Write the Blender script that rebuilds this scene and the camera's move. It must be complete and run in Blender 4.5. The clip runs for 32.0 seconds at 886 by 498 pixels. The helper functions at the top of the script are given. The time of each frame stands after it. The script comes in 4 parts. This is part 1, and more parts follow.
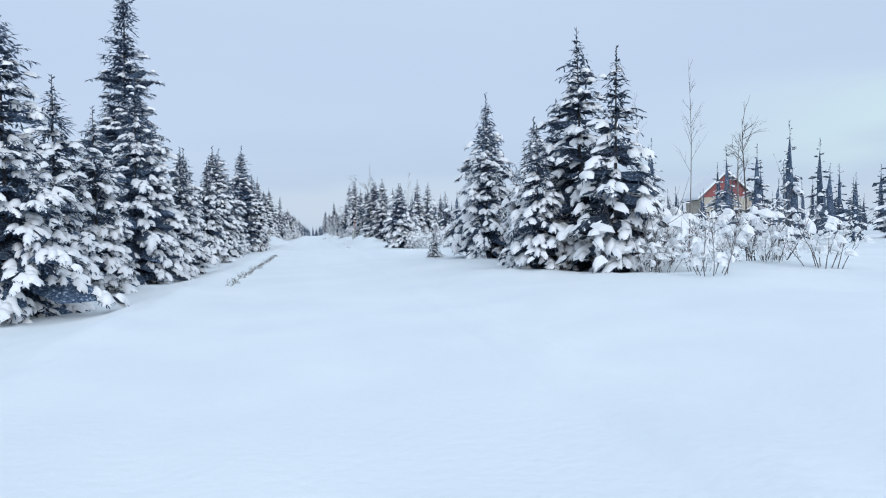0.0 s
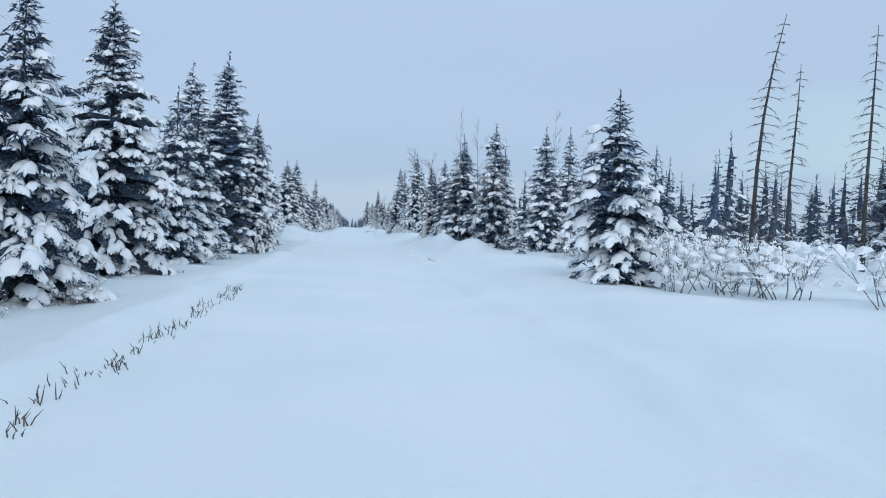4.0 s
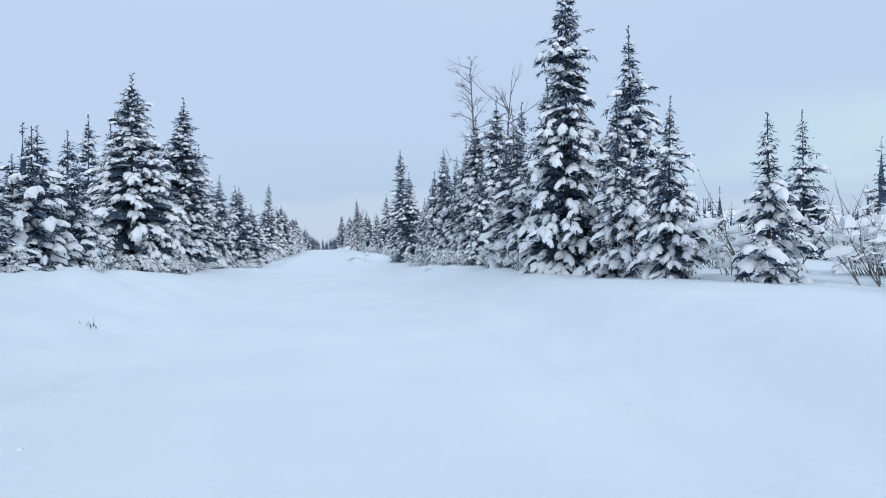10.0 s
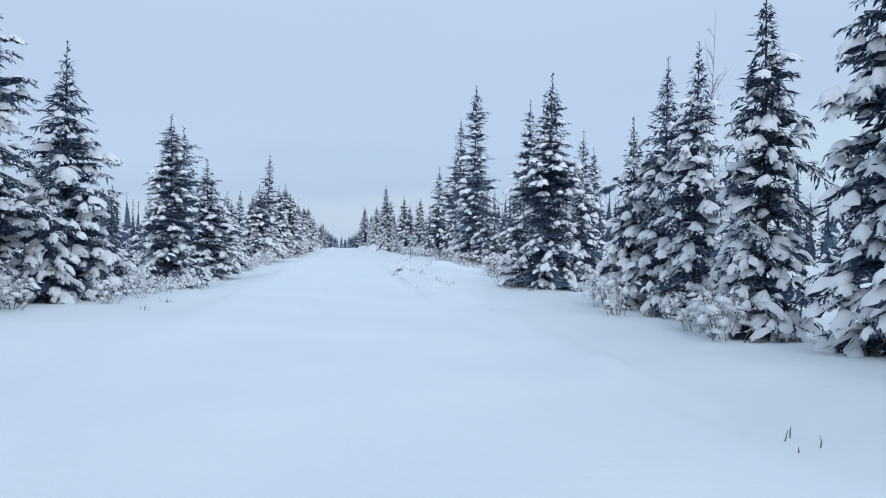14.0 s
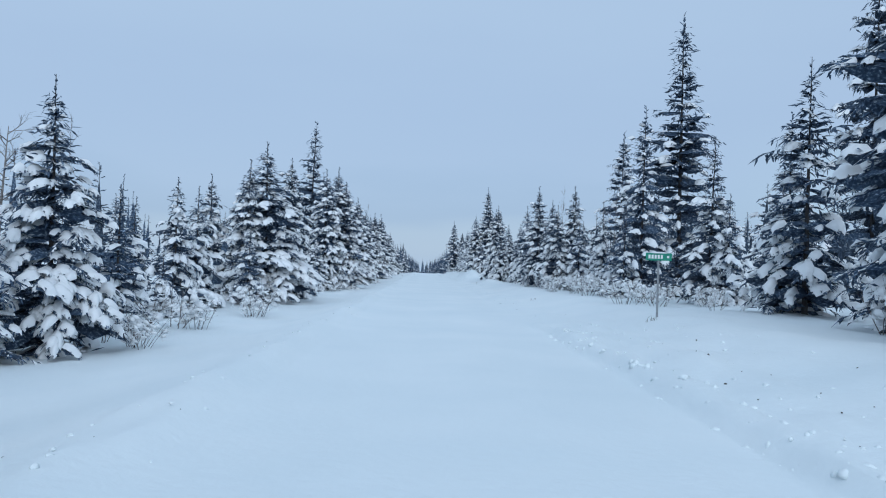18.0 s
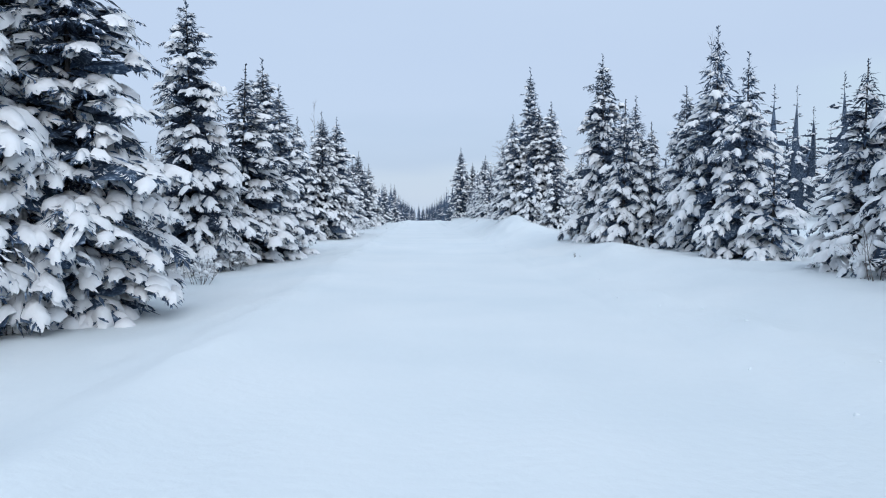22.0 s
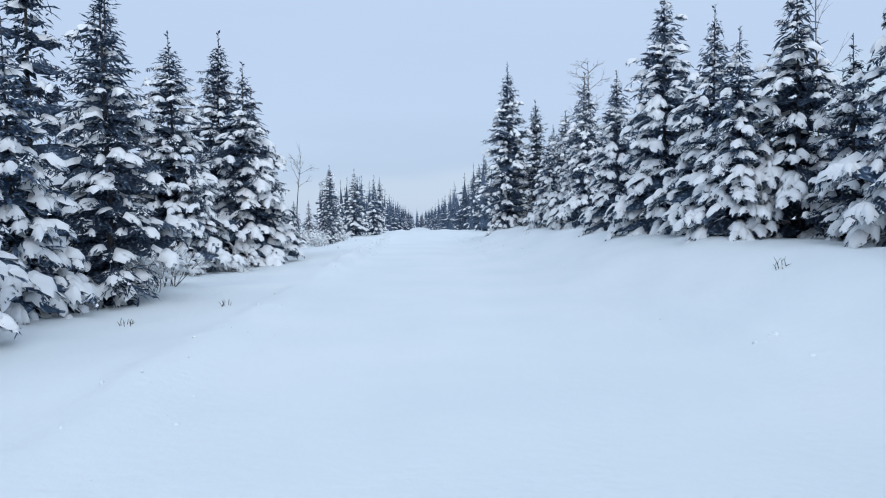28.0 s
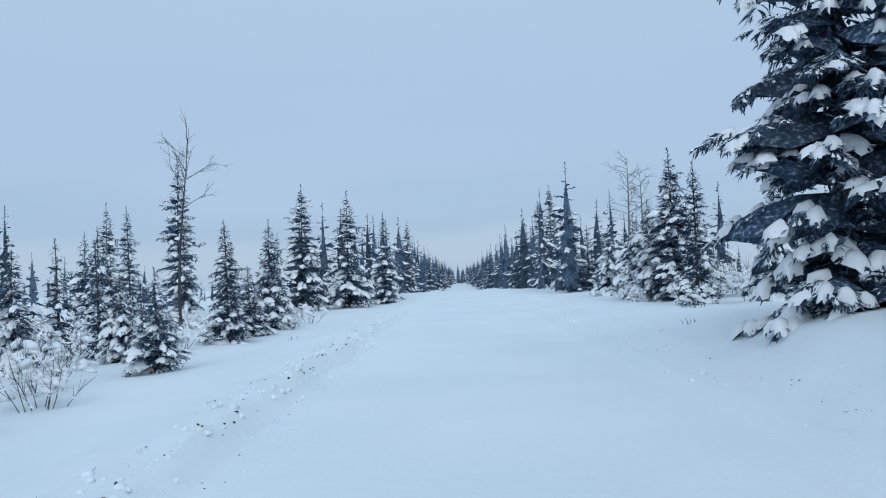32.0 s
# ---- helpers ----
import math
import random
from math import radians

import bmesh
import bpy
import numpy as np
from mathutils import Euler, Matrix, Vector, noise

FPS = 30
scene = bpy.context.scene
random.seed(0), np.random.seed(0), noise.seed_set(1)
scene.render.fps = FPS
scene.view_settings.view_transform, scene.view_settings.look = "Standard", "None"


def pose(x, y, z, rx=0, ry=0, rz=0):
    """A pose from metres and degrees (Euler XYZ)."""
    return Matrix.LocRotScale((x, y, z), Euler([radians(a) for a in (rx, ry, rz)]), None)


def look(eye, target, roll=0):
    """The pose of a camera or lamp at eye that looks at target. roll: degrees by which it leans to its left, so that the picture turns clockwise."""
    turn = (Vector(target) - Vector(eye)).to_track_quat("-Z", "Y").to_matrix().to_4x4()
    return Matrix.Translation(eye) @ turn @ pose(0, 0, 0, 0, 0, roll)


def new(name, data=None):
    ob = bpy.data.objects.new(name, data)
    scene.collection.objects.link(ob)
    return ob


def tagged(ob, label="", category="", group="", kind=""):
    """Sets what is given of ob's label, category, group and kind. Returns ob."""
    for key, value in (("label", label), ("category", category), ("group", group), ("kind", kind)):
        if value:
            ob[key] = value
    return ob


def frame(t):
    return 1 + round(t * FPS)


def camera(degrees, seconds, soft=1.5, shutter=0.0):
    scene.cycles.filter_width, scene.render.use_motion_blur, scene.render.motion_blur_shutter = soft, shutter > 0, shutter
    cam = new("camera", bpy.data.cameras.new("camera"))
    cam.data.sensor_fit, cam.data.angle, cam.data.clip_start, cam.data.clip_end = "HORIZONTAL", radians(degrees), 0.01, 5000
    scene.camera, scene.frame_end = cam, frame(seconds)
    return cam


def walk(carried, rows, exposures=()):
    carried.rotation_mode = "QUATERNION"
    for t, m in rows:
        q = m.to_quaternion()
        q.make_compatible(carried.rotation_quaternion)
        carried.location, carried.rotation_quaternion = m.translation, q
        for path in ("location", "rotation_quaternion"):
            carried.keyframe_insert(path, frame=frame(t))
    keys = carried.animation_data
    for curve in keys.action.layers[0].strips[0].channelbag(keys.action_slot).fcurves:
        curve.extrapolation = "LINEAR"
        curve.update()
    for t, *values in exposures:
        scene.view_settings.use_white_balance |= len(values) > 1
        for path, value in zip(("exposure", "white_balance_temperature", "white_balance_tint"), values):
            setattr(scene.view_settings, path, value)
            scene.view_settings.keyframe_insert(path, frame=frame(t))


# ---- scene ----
cam = camera(62.1, 32.0, 1.1)
PATH = [
    (0, (0.756, 0.0, 1.507), (1.098, 1.97, 1.455), -1.2),
    (0.5, (0.703, 4.18, 1.521), (1.055, 6.147, 1.459), -1.5),
    (1, (0.654, 8.407, 1.519), (1.005, 10.375, 1.453), -1.5),
    (1.5, (0.64, 12.657, 1.525), (0.984, 14.627, 1.463), -1.1),
    (2, (0.606, 16.841, 1.533), (0.929, 18.814, 1.474), -0.9),
    (2.5, (0.566, 20.966, 1.517), (0.858, 22.944, 1.459), -0.4),
    (3, (0.489, 25.173, 1.512), (0.754, 27.155, 1.454), 0.8),
    (3.5, (0.464, 29.465, 1.482), (0.714, 31.449, 1.421), 1.7),
    (5.5, (0.774, 47.417, 1.431), (1.012, 49.402, 1.376), 2.2),
    (6, (0.787, 51.769, 1.411), (1.031, 53.753, 1.356), 2.2),
    (6.5, (0.743, 55.994, 1.416), (1.002, 57.977, 1.357), 2.1),
    (7, (0.665, 60.219, 1.403), (0.94, 62.199, 1.341), 1.8),
    (7.5, (0.559, 64.453, 1.406), (0.846, 66.432, 1.341), 1.4),
    (8, (0.451, 68.773, 1.438), (0.751, 70.749, 1.374), 0.8),
    (8.5, (0.334, 73.341, 1.469), (0.645, 75.316, 1.418), 0.2),
    (9, (0.27, 77.743, 1.497), (0.585, 79.718, 1.46), -0.3),
    (9.5, (0.265, 82.129, 1.549), (0.584, 84.103, 1.524), -0.5),
    (10, (0.243, 86.392, 1.584), (0.561, 88.367, 1.57), -0.6),
    (10.5, (0.289, 90.639, 1.611), (0.603, 92.615, 1.6), -0.5),
    (11, (0.344, 94.948, 1.645), (0.649, 96.925, 1.637), -0.3),
    (11.5, (0.295, 99.059, 1.609), (0.6, 101.036, 1.608), 0.6),
    (12, (0.188, 103.022, 1.585), (0.49, 104.999, 1.58), 0.7),
    (12.5, (0.195, 107.17, 1.58), (0.49, 109.148, 1.572), 0.6),
    (13, (0.224, 111.496, 1.571), (0.511, 113.475, 1.561), 0.7),
    (13.5, (0.194, 115.931, 1.55), (0.474, 117.912, 1.536), 0.9),
    (15.5, (-0.324, 132.586, 1.562), (-0.099, 134.572, 1.63), 1.5),
    (16, (-0.389, 137.005, 1.547), (-0.195, 138.99, 1.704), 1.5),
    (16.5, (-0.434, 141.526, 1.527), (-0.314, 143.517, 1.68), 1.8),
    (17, (-0.445, 146.052, 1.513), (-0.376, 148.045, 1.663), 2.0),
    (17.5, (-0.427, 150.691, 1.448), (-0.376, 152.688, 1.554), 2.2),
    (18, (-0.43, 155.323, 1.421), (-0.379, 157.322, 1.473), 2.2),
    (18.5, (-0.473, 159.87, 1.435), (-0.419, 161.87, 1.433), 1.9),
    (19, (-0.532, 164.576, 1.44), (-0.47, 166.575, 1.408), 1.7),
    (19.5, (-0.614, 169.34, 1.473), (-0.535, 171.338, 1.417), 1.3),
    (20, (-0.636, 174.324, 1.484), (-0.555, 176.321, 1.412), 0.3),
    (20.5, (-0.564, 179.316, 1.498), (-0.487, 181.312, 1.414), 0.1),
    (21, (-0.485, 184.272, 1.506), (-0.414, 186.269, 1.417), 0.3),
    (21.5, (-0.459, 189.297, 1.475), (-0.394, 191.293, 1.38), 0.0),
    (22, (-0.413, 194.179, 1.48), (-0.35, 196.176, 1.383), 0.2),
    (22.5, (-0.437, 199.107, 1.467), (-0.368, 201.104, 1.369), -0.1),
    (23, (-0.425, 203.862, 1.457), (-0.352, 205.858, 1.355), -0.8),
    (23.5, (-0.464, 208.465, 1.477), (-0.385, 210.461, 1.378), -1.7),
    (24, (-0.534, 213.118, 1.49), (-0.454, 215.114, 1.397), -2.2),
    (24.5, (-0.508, 217.703, 1.495), (-0.426, 219.7, 1.415), -2.1),
    (25, (-0.494, 222.254, 1.496), (-0.414, 224.251, 1.422), -2.6),
    (25.5, (-0.505, 226.857, 1.492), (-0.429, 228.854, 1.418), -3.0),
    (27.5, (-0.11, 245.845, 1.454), (-0.048, 247.843, 1.385), -0.0),
    (28, (-0.145, 250.09, 1.501), (-0.08, 252.087, 1.417), -0.8),
    (28.5, (-0.122, 254.256, 1.533), (-0.071, 256.253, 1.45), -4.0),
    (29, (-0.113, 258.366, 1.553), (-0.097, 260.365, 1.479), -7.1),
    (29.5, (-0.158, 262.245, 1.541), (-0.156, 264.245, 1.53), -4.9),
    (30, (-0.15, 266.202, 1.52), (-0.151, 268.202, 1.56), 2.4),
    (30.5, (-0.189, 270.24, 1.517), (-0.207, 272.239, 1.581), 1.6),
    (31, (-0.203, 274.207, 1.504), (-0.234, 276.205, 1.574), 0.4),
    (31.5, (-0.124, 278.071, 1.468), (-0.165, 280.069, 1.54), -1.1),
    (32, (-0.188, 282.146, 1.496), (-0.23, 284.144, 1.565), -2.3),
]
EXPOSURES = [
    (0, 0.04, 6410, 12), (2, 0.02, 6360, 12), (3.5, -0.14, 6110, 9), (6, -0.14, 6040, 8), (7.5, -0.04, 6160, 11), (9, -0.02, 6260, 11), (11, 0.00, 6160, 12), (12, -0.02, 6130, 12), (13.5, -0.02, 6210, 12), (15.5, -0.23, 5950, 8),
    (17, -0.27, 5850, 7), (18.5, -0.23, 5850, 7), (19.5, -0.04, 6110, 11), (21, 0.04, 6390, 12), (25.5, 0.03, 6360, 12), (28, 0.02, 6260, 12), (29, -0.03, 6140, 11), (30, -0.14, 6030, 8), (32, -0.22, 5950, 7),
]
walk(cam, [(t, look(eye, target, roll)) for t, eye, target, roll in PATH], EXPOSURES)

# ---- world and sun: an overcast winter sky ----
SUN_EL, SUN_AZ = 11.0, 172.0
world = bpy.data.worlds.new("world")
scene.world = world
world.use_nodes = True
wn, wl = world.node_tree.nodes, world.node_tree.links
wn.clear()
w_out = wn.new("ShaderNodeOutputWorld")
w_sky = wn.new("ShaderNodeTexSky")
w_sky.sky_type, w_sky.sun_disc = "NISHITA", False
w_sky.sun_elevation, w_sky.sun_rotation = radians(SUN_EL), radians(SUN_AZ)
w_bg = wn.new("ShaderNodeBackground")
w_bg.inputs["Strength"].default_value = 0.012
wl.new(w_sky.outputs["Color"], w_bg.inputs["Color"])
w_co = wn.new("ShaderNodeTexCoord")
w_sep = wn.new("ShaderNodeSeparateXYZ")
wl.new(w_co.outputs["Generated"], w_sep.inputs[0])
w_map = wn.new("ShaderNodeMapping")
w_map.inputs["Scale"].default_value = (1.2, 1.2, 5.0)
wl.new(w_co.outputs["Generated"], w_map.inputs["Vector"])
w_noise = wn.new("ShaderNodeTexNoise")
w_noise.inputs["Scale"].default_value, w_noise.inputs["Detail"].default_value = 1.6, 4.0
wl.new(w_map.outputs[0], w_noise.inputs["Vector"])
w_add = wn.new("ShaderNodeMath")
w_add.operation = "MULTIPLY_ADD"
w_add.inputs[1].default_value, w_add.inputs[2].default_value = 0.22, -0.11
wl.new(w_noise.outputs["Fac"], w_add.inputs[0])
w_sum = wn.new("ShaderNodeMath")
w_sum.operation = "ADD"
wl.new(w_sep.outputs["Z"], w_sum.inputs[0])
wl.new(w_add.outputs[0], w_sum.inputs[1])
w_ramp = wn.new("ShaderNodeValToRGB")
w_ramp.color_ramp.interpolation = "EASE"
for at, colour in ((0.0, (0.545, 0.665, 0.81)), (0.03, (0.53, 0.65, 0.80)), (0.075, (0.47, 0.595, 0.775)), (0.16, (0.52, 0.64, 0.82)), (0.38, (0.56, 0.685, 0.85)), (1.0, (0.60, 0.73, 0.88))):
    stop = w_ramp.color_ramp.elements[0] if at == 0.0 else (w_ramp.color_ramp.elements[-1] if at == 1.0 else w_ramp.color_ramp.elements.new(at))
    stop.color = (*colour, 1)
wl.new(w_sum.outputs[0], w_ramp.inputs["Fac"])
w_rise = wn.new("ShaderNodeMapRange")  # a paler break in the cloud, low in the east
w_rise.interpolation_type = "SMOOTHSTEP"
for key, value in (("From Min", 0.05), ("From Max", 0.11), ("To Min", 0.0), ("To Max", 1.0)):
    w_rise.inputs[key].default_value = value
wl.new(w_sum.outputs[0], w_rise.inputs["Value"])
w_fall = wn.new("ShaderNodeMapRange")
w_fall.interpolation_type = "SMOOTHSTEP"
for key, value in (("From Min", 0.11), ("From Max", 0.20), ("To Min", 1.0), ("To Max", 0.0)):
    w_fall.inputs[key].default_value = value
wl.new(w_sum.outputs[0], w_fall.inputs["Value"])
w_east = wn.new("ShaderNodeMapRange")
w_east.interpolation_type = "SMOOTHSTEP"
for key, value in (("From Min", 0.30), ("From Max", 0.75), ("To Min", 0.0), ("To Max", 0.85)):
    w_east.inputs[key].default_value = value
wl.new(w_sep.outputs["X"], w_east.inputs["Value"])
w_band = wn.new("ShaderNodeMath")
w_band.operation = "MULTIPLY"
wl.new(w_rise.outputs[0], w_band.inputs[0])
wl.new(w_fall.outputs[0], w_band.inputs[1])
w_break = wn.new("ShaderNodeMath")
w_break.operation = "MULTIPLY"
wl.new(w_band.outputs[0], w_break.inputs[0])
wl.new(w_east.outputs[0], w_break.inputs[1])
w_pale = wn.new("ShaderNodeMixRGB")
w_pale.inputs["Color2"].default_value = (0.62, 0.80, 0.85, 1)
wl.new(w_break.outputs[0], w_pale.inputs["Fac"])
wl.new(w_ramp.outputs["Color"], w_pale.inputs["Color1"])
w_cloud = wn.new("ShaderNodeBackground")
w_cloud.inputs["Strength"].default_value = 0.93
wl.new(w_pale.outputs["Color"], w_cloud.inputs["Color"])
w_mix = wn.new("ShaderNodeAddShader")
wl.new(w_bg.outputs[0], w_mix.inputs[0])
wl.new(w_cloud.outputs[0], w_mix.inputs[1])
wl.new(w_mix.outputs[0], w_out.inputs["Surface"])
sun = new("sun", bpy.data.lights.new("sun", "SUN"))
sun.data.energy, sun.data.angle, sun.data.color = 1.4, radians(60), (0.93, 0.97, 1.0)
sun.matrix_world = look((math.sin(radians(SUN_AZ)) * 50, math.cos(radians(SUN_AZ)) * 50, math.tan(radians(SUN_EL)) * 50 + 20), (0, 0, 0))
scene.view_settings.exposure = 0.0


# ---- materials ----
def material(name, colours, scale=3.0, rough=0.9, bump=0.0, bump_scale=20.0, detail=6.0, per_object=0.0, sheen=0.0, metal=0.0, island=0.0, stretch=(1, 1, 1), glow_through=0.0):
    """A surface of several colours spread by noise, with fine relief."""
    m = bpy.data.materials.new(name)
    m.use_nodes = True
    n, l = m.node_tree.nodes, m.node_tree.links
    b = n["Principled BSDF"]
    b.inputs["Roughness"].default_value, b.inputs["Metallic"].default_value = rough, metal
    co, mp = n.new("ShaderNodeTexCoord"), n.new("ShaderNodeMapping")
    mp.inputs["Scale"].default_value = stretch
    l.new(co.outputs["Object"], mp.inputs["Vector"])
    no = n.new("ShaderNodeTexNoise")
    no.inputs["Scale"].default_value, no.inputs["Detail"].default_value = scale, detail
    l.new(mp.outputs[0], no.inputs["Vector"])
    ramp = n.new("ShaderNodeValToRGB")
    while len(ramp.color_ramp.elements) < len(colours):
        ramp.color_ramp.elements.new(0.5)
    for i, c in enumerate(colours):
        ramp.color_ramp.elements[i].position = 0.32 + 0.36 * i / max(1, len(colours) - 1)
        ramp.color_ramp.elements[i].color = (*c, 1)
    l.new(no.outputs["Fac"], ramp.inputs["Fac"])
    colour = ramp.outputs["Color"]
    for amount, kind in ((per_object, "object"), (island, "island")):
        if amount:
            if kind == "object":
                rnd = n.new("ShaderNodeObjectInfo").outputs["Random"]
            else:
                rnd = n.new("ShaderNodeNewGeometry").outputs["Random Per Island"]
            rg = n.new("ShaderNodeMapRange")
            rg.inputs["To Min"].default_value, rg.inputs["To Max"].default_value = 1 - amount, 1 + amount
            l.new(rnd, rg.inputs["Value"])
            hs = n.new("ShaderNodeHueSaturation")
            l.new(rg.outputs[0], hs.inputs["Value"])
            l.new(colour, hs.inputs["Color"])
            colour = hs.outputs["Color"]
    l.new(colour, b.inputs["Base Color"])
    if bump:
        fine, bp = n.new("ShaderNodeTexNoise"), n.new("ShaderNodeBump")
        fine.inputs["Scale"].default_value, fine.inputs["Detail"].default_value = bump_scale, 5.0
        l.new(mp.outputs[0], fine.inputs["Vector"])
        bp.inputs["Strength"].default_value, bp.inputs["Distance"].default_value = bump, 0.05
        l.new(fine.outputs["Fac"], bp.inputs["Height"])
        l.new(bp.outputs[0], b.inputs["Normal"])
    if glow_through:  # light that seeps through, as in snow
        tr, mix = n.new("ShaderNodeBsdfTranslucent"), n.new("ShaderNodeMixShader")
        l.new(colour, tr.inputs["Color"])
        mix.inputs[0].default_value = glow_through
        l.new(b.outputs[0], mix.inputs[1])
        l.new(tr.outputs[0], mix.inputs[2])
        l.new(mix.outputs[0], n["Material Output"].inputs["Surface"])
    return m


SNOW_GROUND = material("snow_ground", [(0.775, 0.835, 0.855), (0.84, 0.885, 0.895)], 0.35, 0.75, 0.25, 9.0, 8.0)
SNOW_LOAD = material("snow_load", [(0.88, 0.90, 0.92), (0.93, 0.94, 0.95)], 5.0, 0.7, 0.25, 14.0, glow_through=0.08)
NEEDLES = material("needles", [(0.018, 0.036, 0.066), (0.030, 0.054, 0.095), (0.060, 0.095, 0.150), (0.32, 0.39, 0.47)], 17.0, 0.8, 0.0, per_object=0.25, island=0.4)
BARK = material("bark", [(0.035, 0.034, 0.036), (0.085, 0.078, 0.076)], 8.0, 0.95, 0.6, 30.0, stretch=(1, 1, 0.3))
BIRCH = material("birch_bark", [(0.10, 0.09, 0.085), (0.30, 0.28, 0.27)], 7.0, 0.85, 0.3, 25.0, stretch=(1, 1, 2))
TWIG = material("twig", [(0.07, 0.06, 0.058), (0.13, 0.11, 0.105), (0.30, 0.30, 0.31)], 6.0, 0.9, island=0.3)

STALK = material("stalk", [(0.05, 0.04, 0.03), (0.12, 0.09, 0.06)], 12.0, 0.95)
# dark colour for crumbs that stand in for shade between snow lumps
CRUMB_SHADE = material("crumb_shade", [(0.03, 0.025, 0.02), (0.09, 0.075, 0.06)], 20.0, 0.95, 0.5, 60.0)
PEDESTAL = material("pedestal_paint", [(0.40, 0.45, 0.43), (0.48, 0.52, 0.50)], 6.0, 0.5, 0.05, 60.0)
STEEL = material("steel", [(0.30, 0.31, 0.32), (0.42, 0.43, 0.44)], 15.0, 0.45, 0.05, 80.0, metal=0.6)
RED = material("red_paint", [(0.25, 0.075, 0.075), (0.33, 0.10, 0.095)], 4.0, 0.7, 0.2, 15.0, stretch=(1, 1, 6))
ORANGE = material("orange_stake", [(0.65, 0.16, 0.08), (0.80, 0.28, 0.16)], 12.0, 0.6)
SIGN_GREEN = material("sign_green", [(0.0, 0.20, 0.13), (0.01, 0.28, 0.18)], 8.0, 0.4)
SIGN_WHITE = material("white_paint", [(0.70, 0.72, 0.72), (0.80, 0.81, 0.80)], 10.0, 0.5)
SIDING = material("siding", [(0.42, 0.38, 0.31), (0.52, 0.47, 0.39)], 3.0, 0.75, 0.3, 9.0, stretch=(1, 1, 8))
ROOFING = material("roofing", [(0.07, 0.07, 0.075), (0.12, 0.12, 0.12)], 8.0, 0.9, 0.3, 20.0)
GLASS_DARK = material("window_glass", [(0.02, 0.025, 0.03), (0.03, 0.035, 0.04)], 2.0, 0.08)


# ---- building helpers ----
def part(name, mesh, mat, parent=None, label=""):
    """One mesh object under a thing or under a part."""
    ob = new(name, mesh)
    if mat is not None and not mesh.materials:
        mesh.materials.append(mat)
    if parent is not None:
        ob.parent = parent
    return tagged(ob, label)


def mesh_of(name, verts, faces, smooth=False):
    me = bpy.data.meshes.new(name)
    me.from_pydata([tuple(v) for v in verts], [], faces)
    if smooth:
        me.shade_smooth()
    me.update()
    return me


def from_bm(name, bm, smooth=False):
    me = bpy.data.meshes.new(name)
    bm.to_mesh(me)
    bm.free()
    if smooth:
        me.shade_smooth()
    return me


class Shape:
    """Vertices and faces gathered piece by piece."""

    def __init__(self):
        self.v, self.f = [], []

    def add(self, verts, faces):
        n = len(self.v)
        self.v.extend(verts)
        self.f.extend([tuple(i + n for i in face) for face in faces])

    def tube(self, points, radii, sides=5):
        n = len(self.v)
        for k, p in enumerate(points):
            a, b = points[max(0, k - 1)], points[min(len(points) - 1, k + 1)]
            d = (Vector(b) - Vector(a)).normalized()
            e1 = d.orthogonal().normalized()
            e2 = d.cross(e1)
            for i in range(sides):
                w = 2 * math.pi * i / sides
                self.v.append(Vector(p) + (e1 * math.cos(w) + e2 * math.sin(w)) * radii[k])
        for k in range(len(points) - 1):
            for i in range(sides):
                j = (i + 1) % sides
                self.f.append((n + k * sides + i, n + k * sides + j, n + (k + 1) * sides + j, n + (k + 1) * sides + i))
        self.f.append(tuple(n + i for i in reversed(range(sides))))
        self.f.append(tuple(n + (len(points) - 1) * sides + i for i in range(sides)))

    def mesh(self, name, smooth=False):
        return mesh_of(name, self.v, self.f, smooth)


ROAD_LEFT, ROAD_RIGHT = -2.3, 3.0
# Height of the snow beyond the road's edge, along the road.
LEFT_Y = (-20, 20, 55, 75, 92, 103, 112, 122, 138, 152, 195, 225, 250, 268, 282, 290, 300, 312, 330, 360, 700)
LEFT_Z = (-0.30, -0.32, -0.32, -0.18, -0.05, 0.55, 0.60, 0.40, 0.00, -0.38, -0.32, -0.20, 0.10, 0.00, 0.02, 0.05, -0.05, -0.18, -0.20, -0.10, 0.00)
RIGHT_Y = (-20, 20, 50, 66, 84, 100, 120, 132, 141, 152, 165, 185, 215, 235, 262, 290, 302, 320, 360, 700)
RIGHT_Z = (0.30, 0.32, 0.38, 0.55, 0.70, 0.84, 0.68, 0.15, 0.05, 0.35, 0.60, 0.52, 0.42, 0.70, 0.86, 0.80, 0.22, -0.08, -0.05, 0.10)
# Heaps that the plough left: x, y, height, half width across, half length along.
HEAPS = ((-5.4, 102, 0.55, 1.9, 9.0), (-4.6, 90, 0.30, 1.3, 5.0), (5.0, 72, 0.55, 0.8, 2.0), (5.6, 66, 0.50, 0.9, 1.5), (4.6, 234, 0.75, 1.1, 4.0), (5.6, 241, 0.65, 1.2, 3.0),
         (4.4, 246, 0.45, 1.0, 3.0), (4.4, 268, 0.10, 1.0, 6.0), (6.5, 223, 0.5, 1.2, 2.0), (-3.9, 296, 0.06, 0.9, 3.0), (4.6, 155, 0.35, 0.9, 5.0), (4.8, 214, 0.3, 0.8, 2.5),
         (5.0, 79.4, 0.36, 0.9, 2.4), (4.1, 290.3, 0.24, 0.9, 2.6), (15.0, 243, 1.6, 3.5, 5.0), (50.0, 290, 4.5, 24.0, 40.0))


# Where the plough cut a small step along the bank: edge of the lane, from y, to y, height.
LEDGES = ((2.40, 138, 176, 0.17), (-2.25, 268, 312, 0.16), (2.40, 272, 312, 0.12), (2.60, 180, 226, 0.06), (-2.30, 150, 190, 0.05))


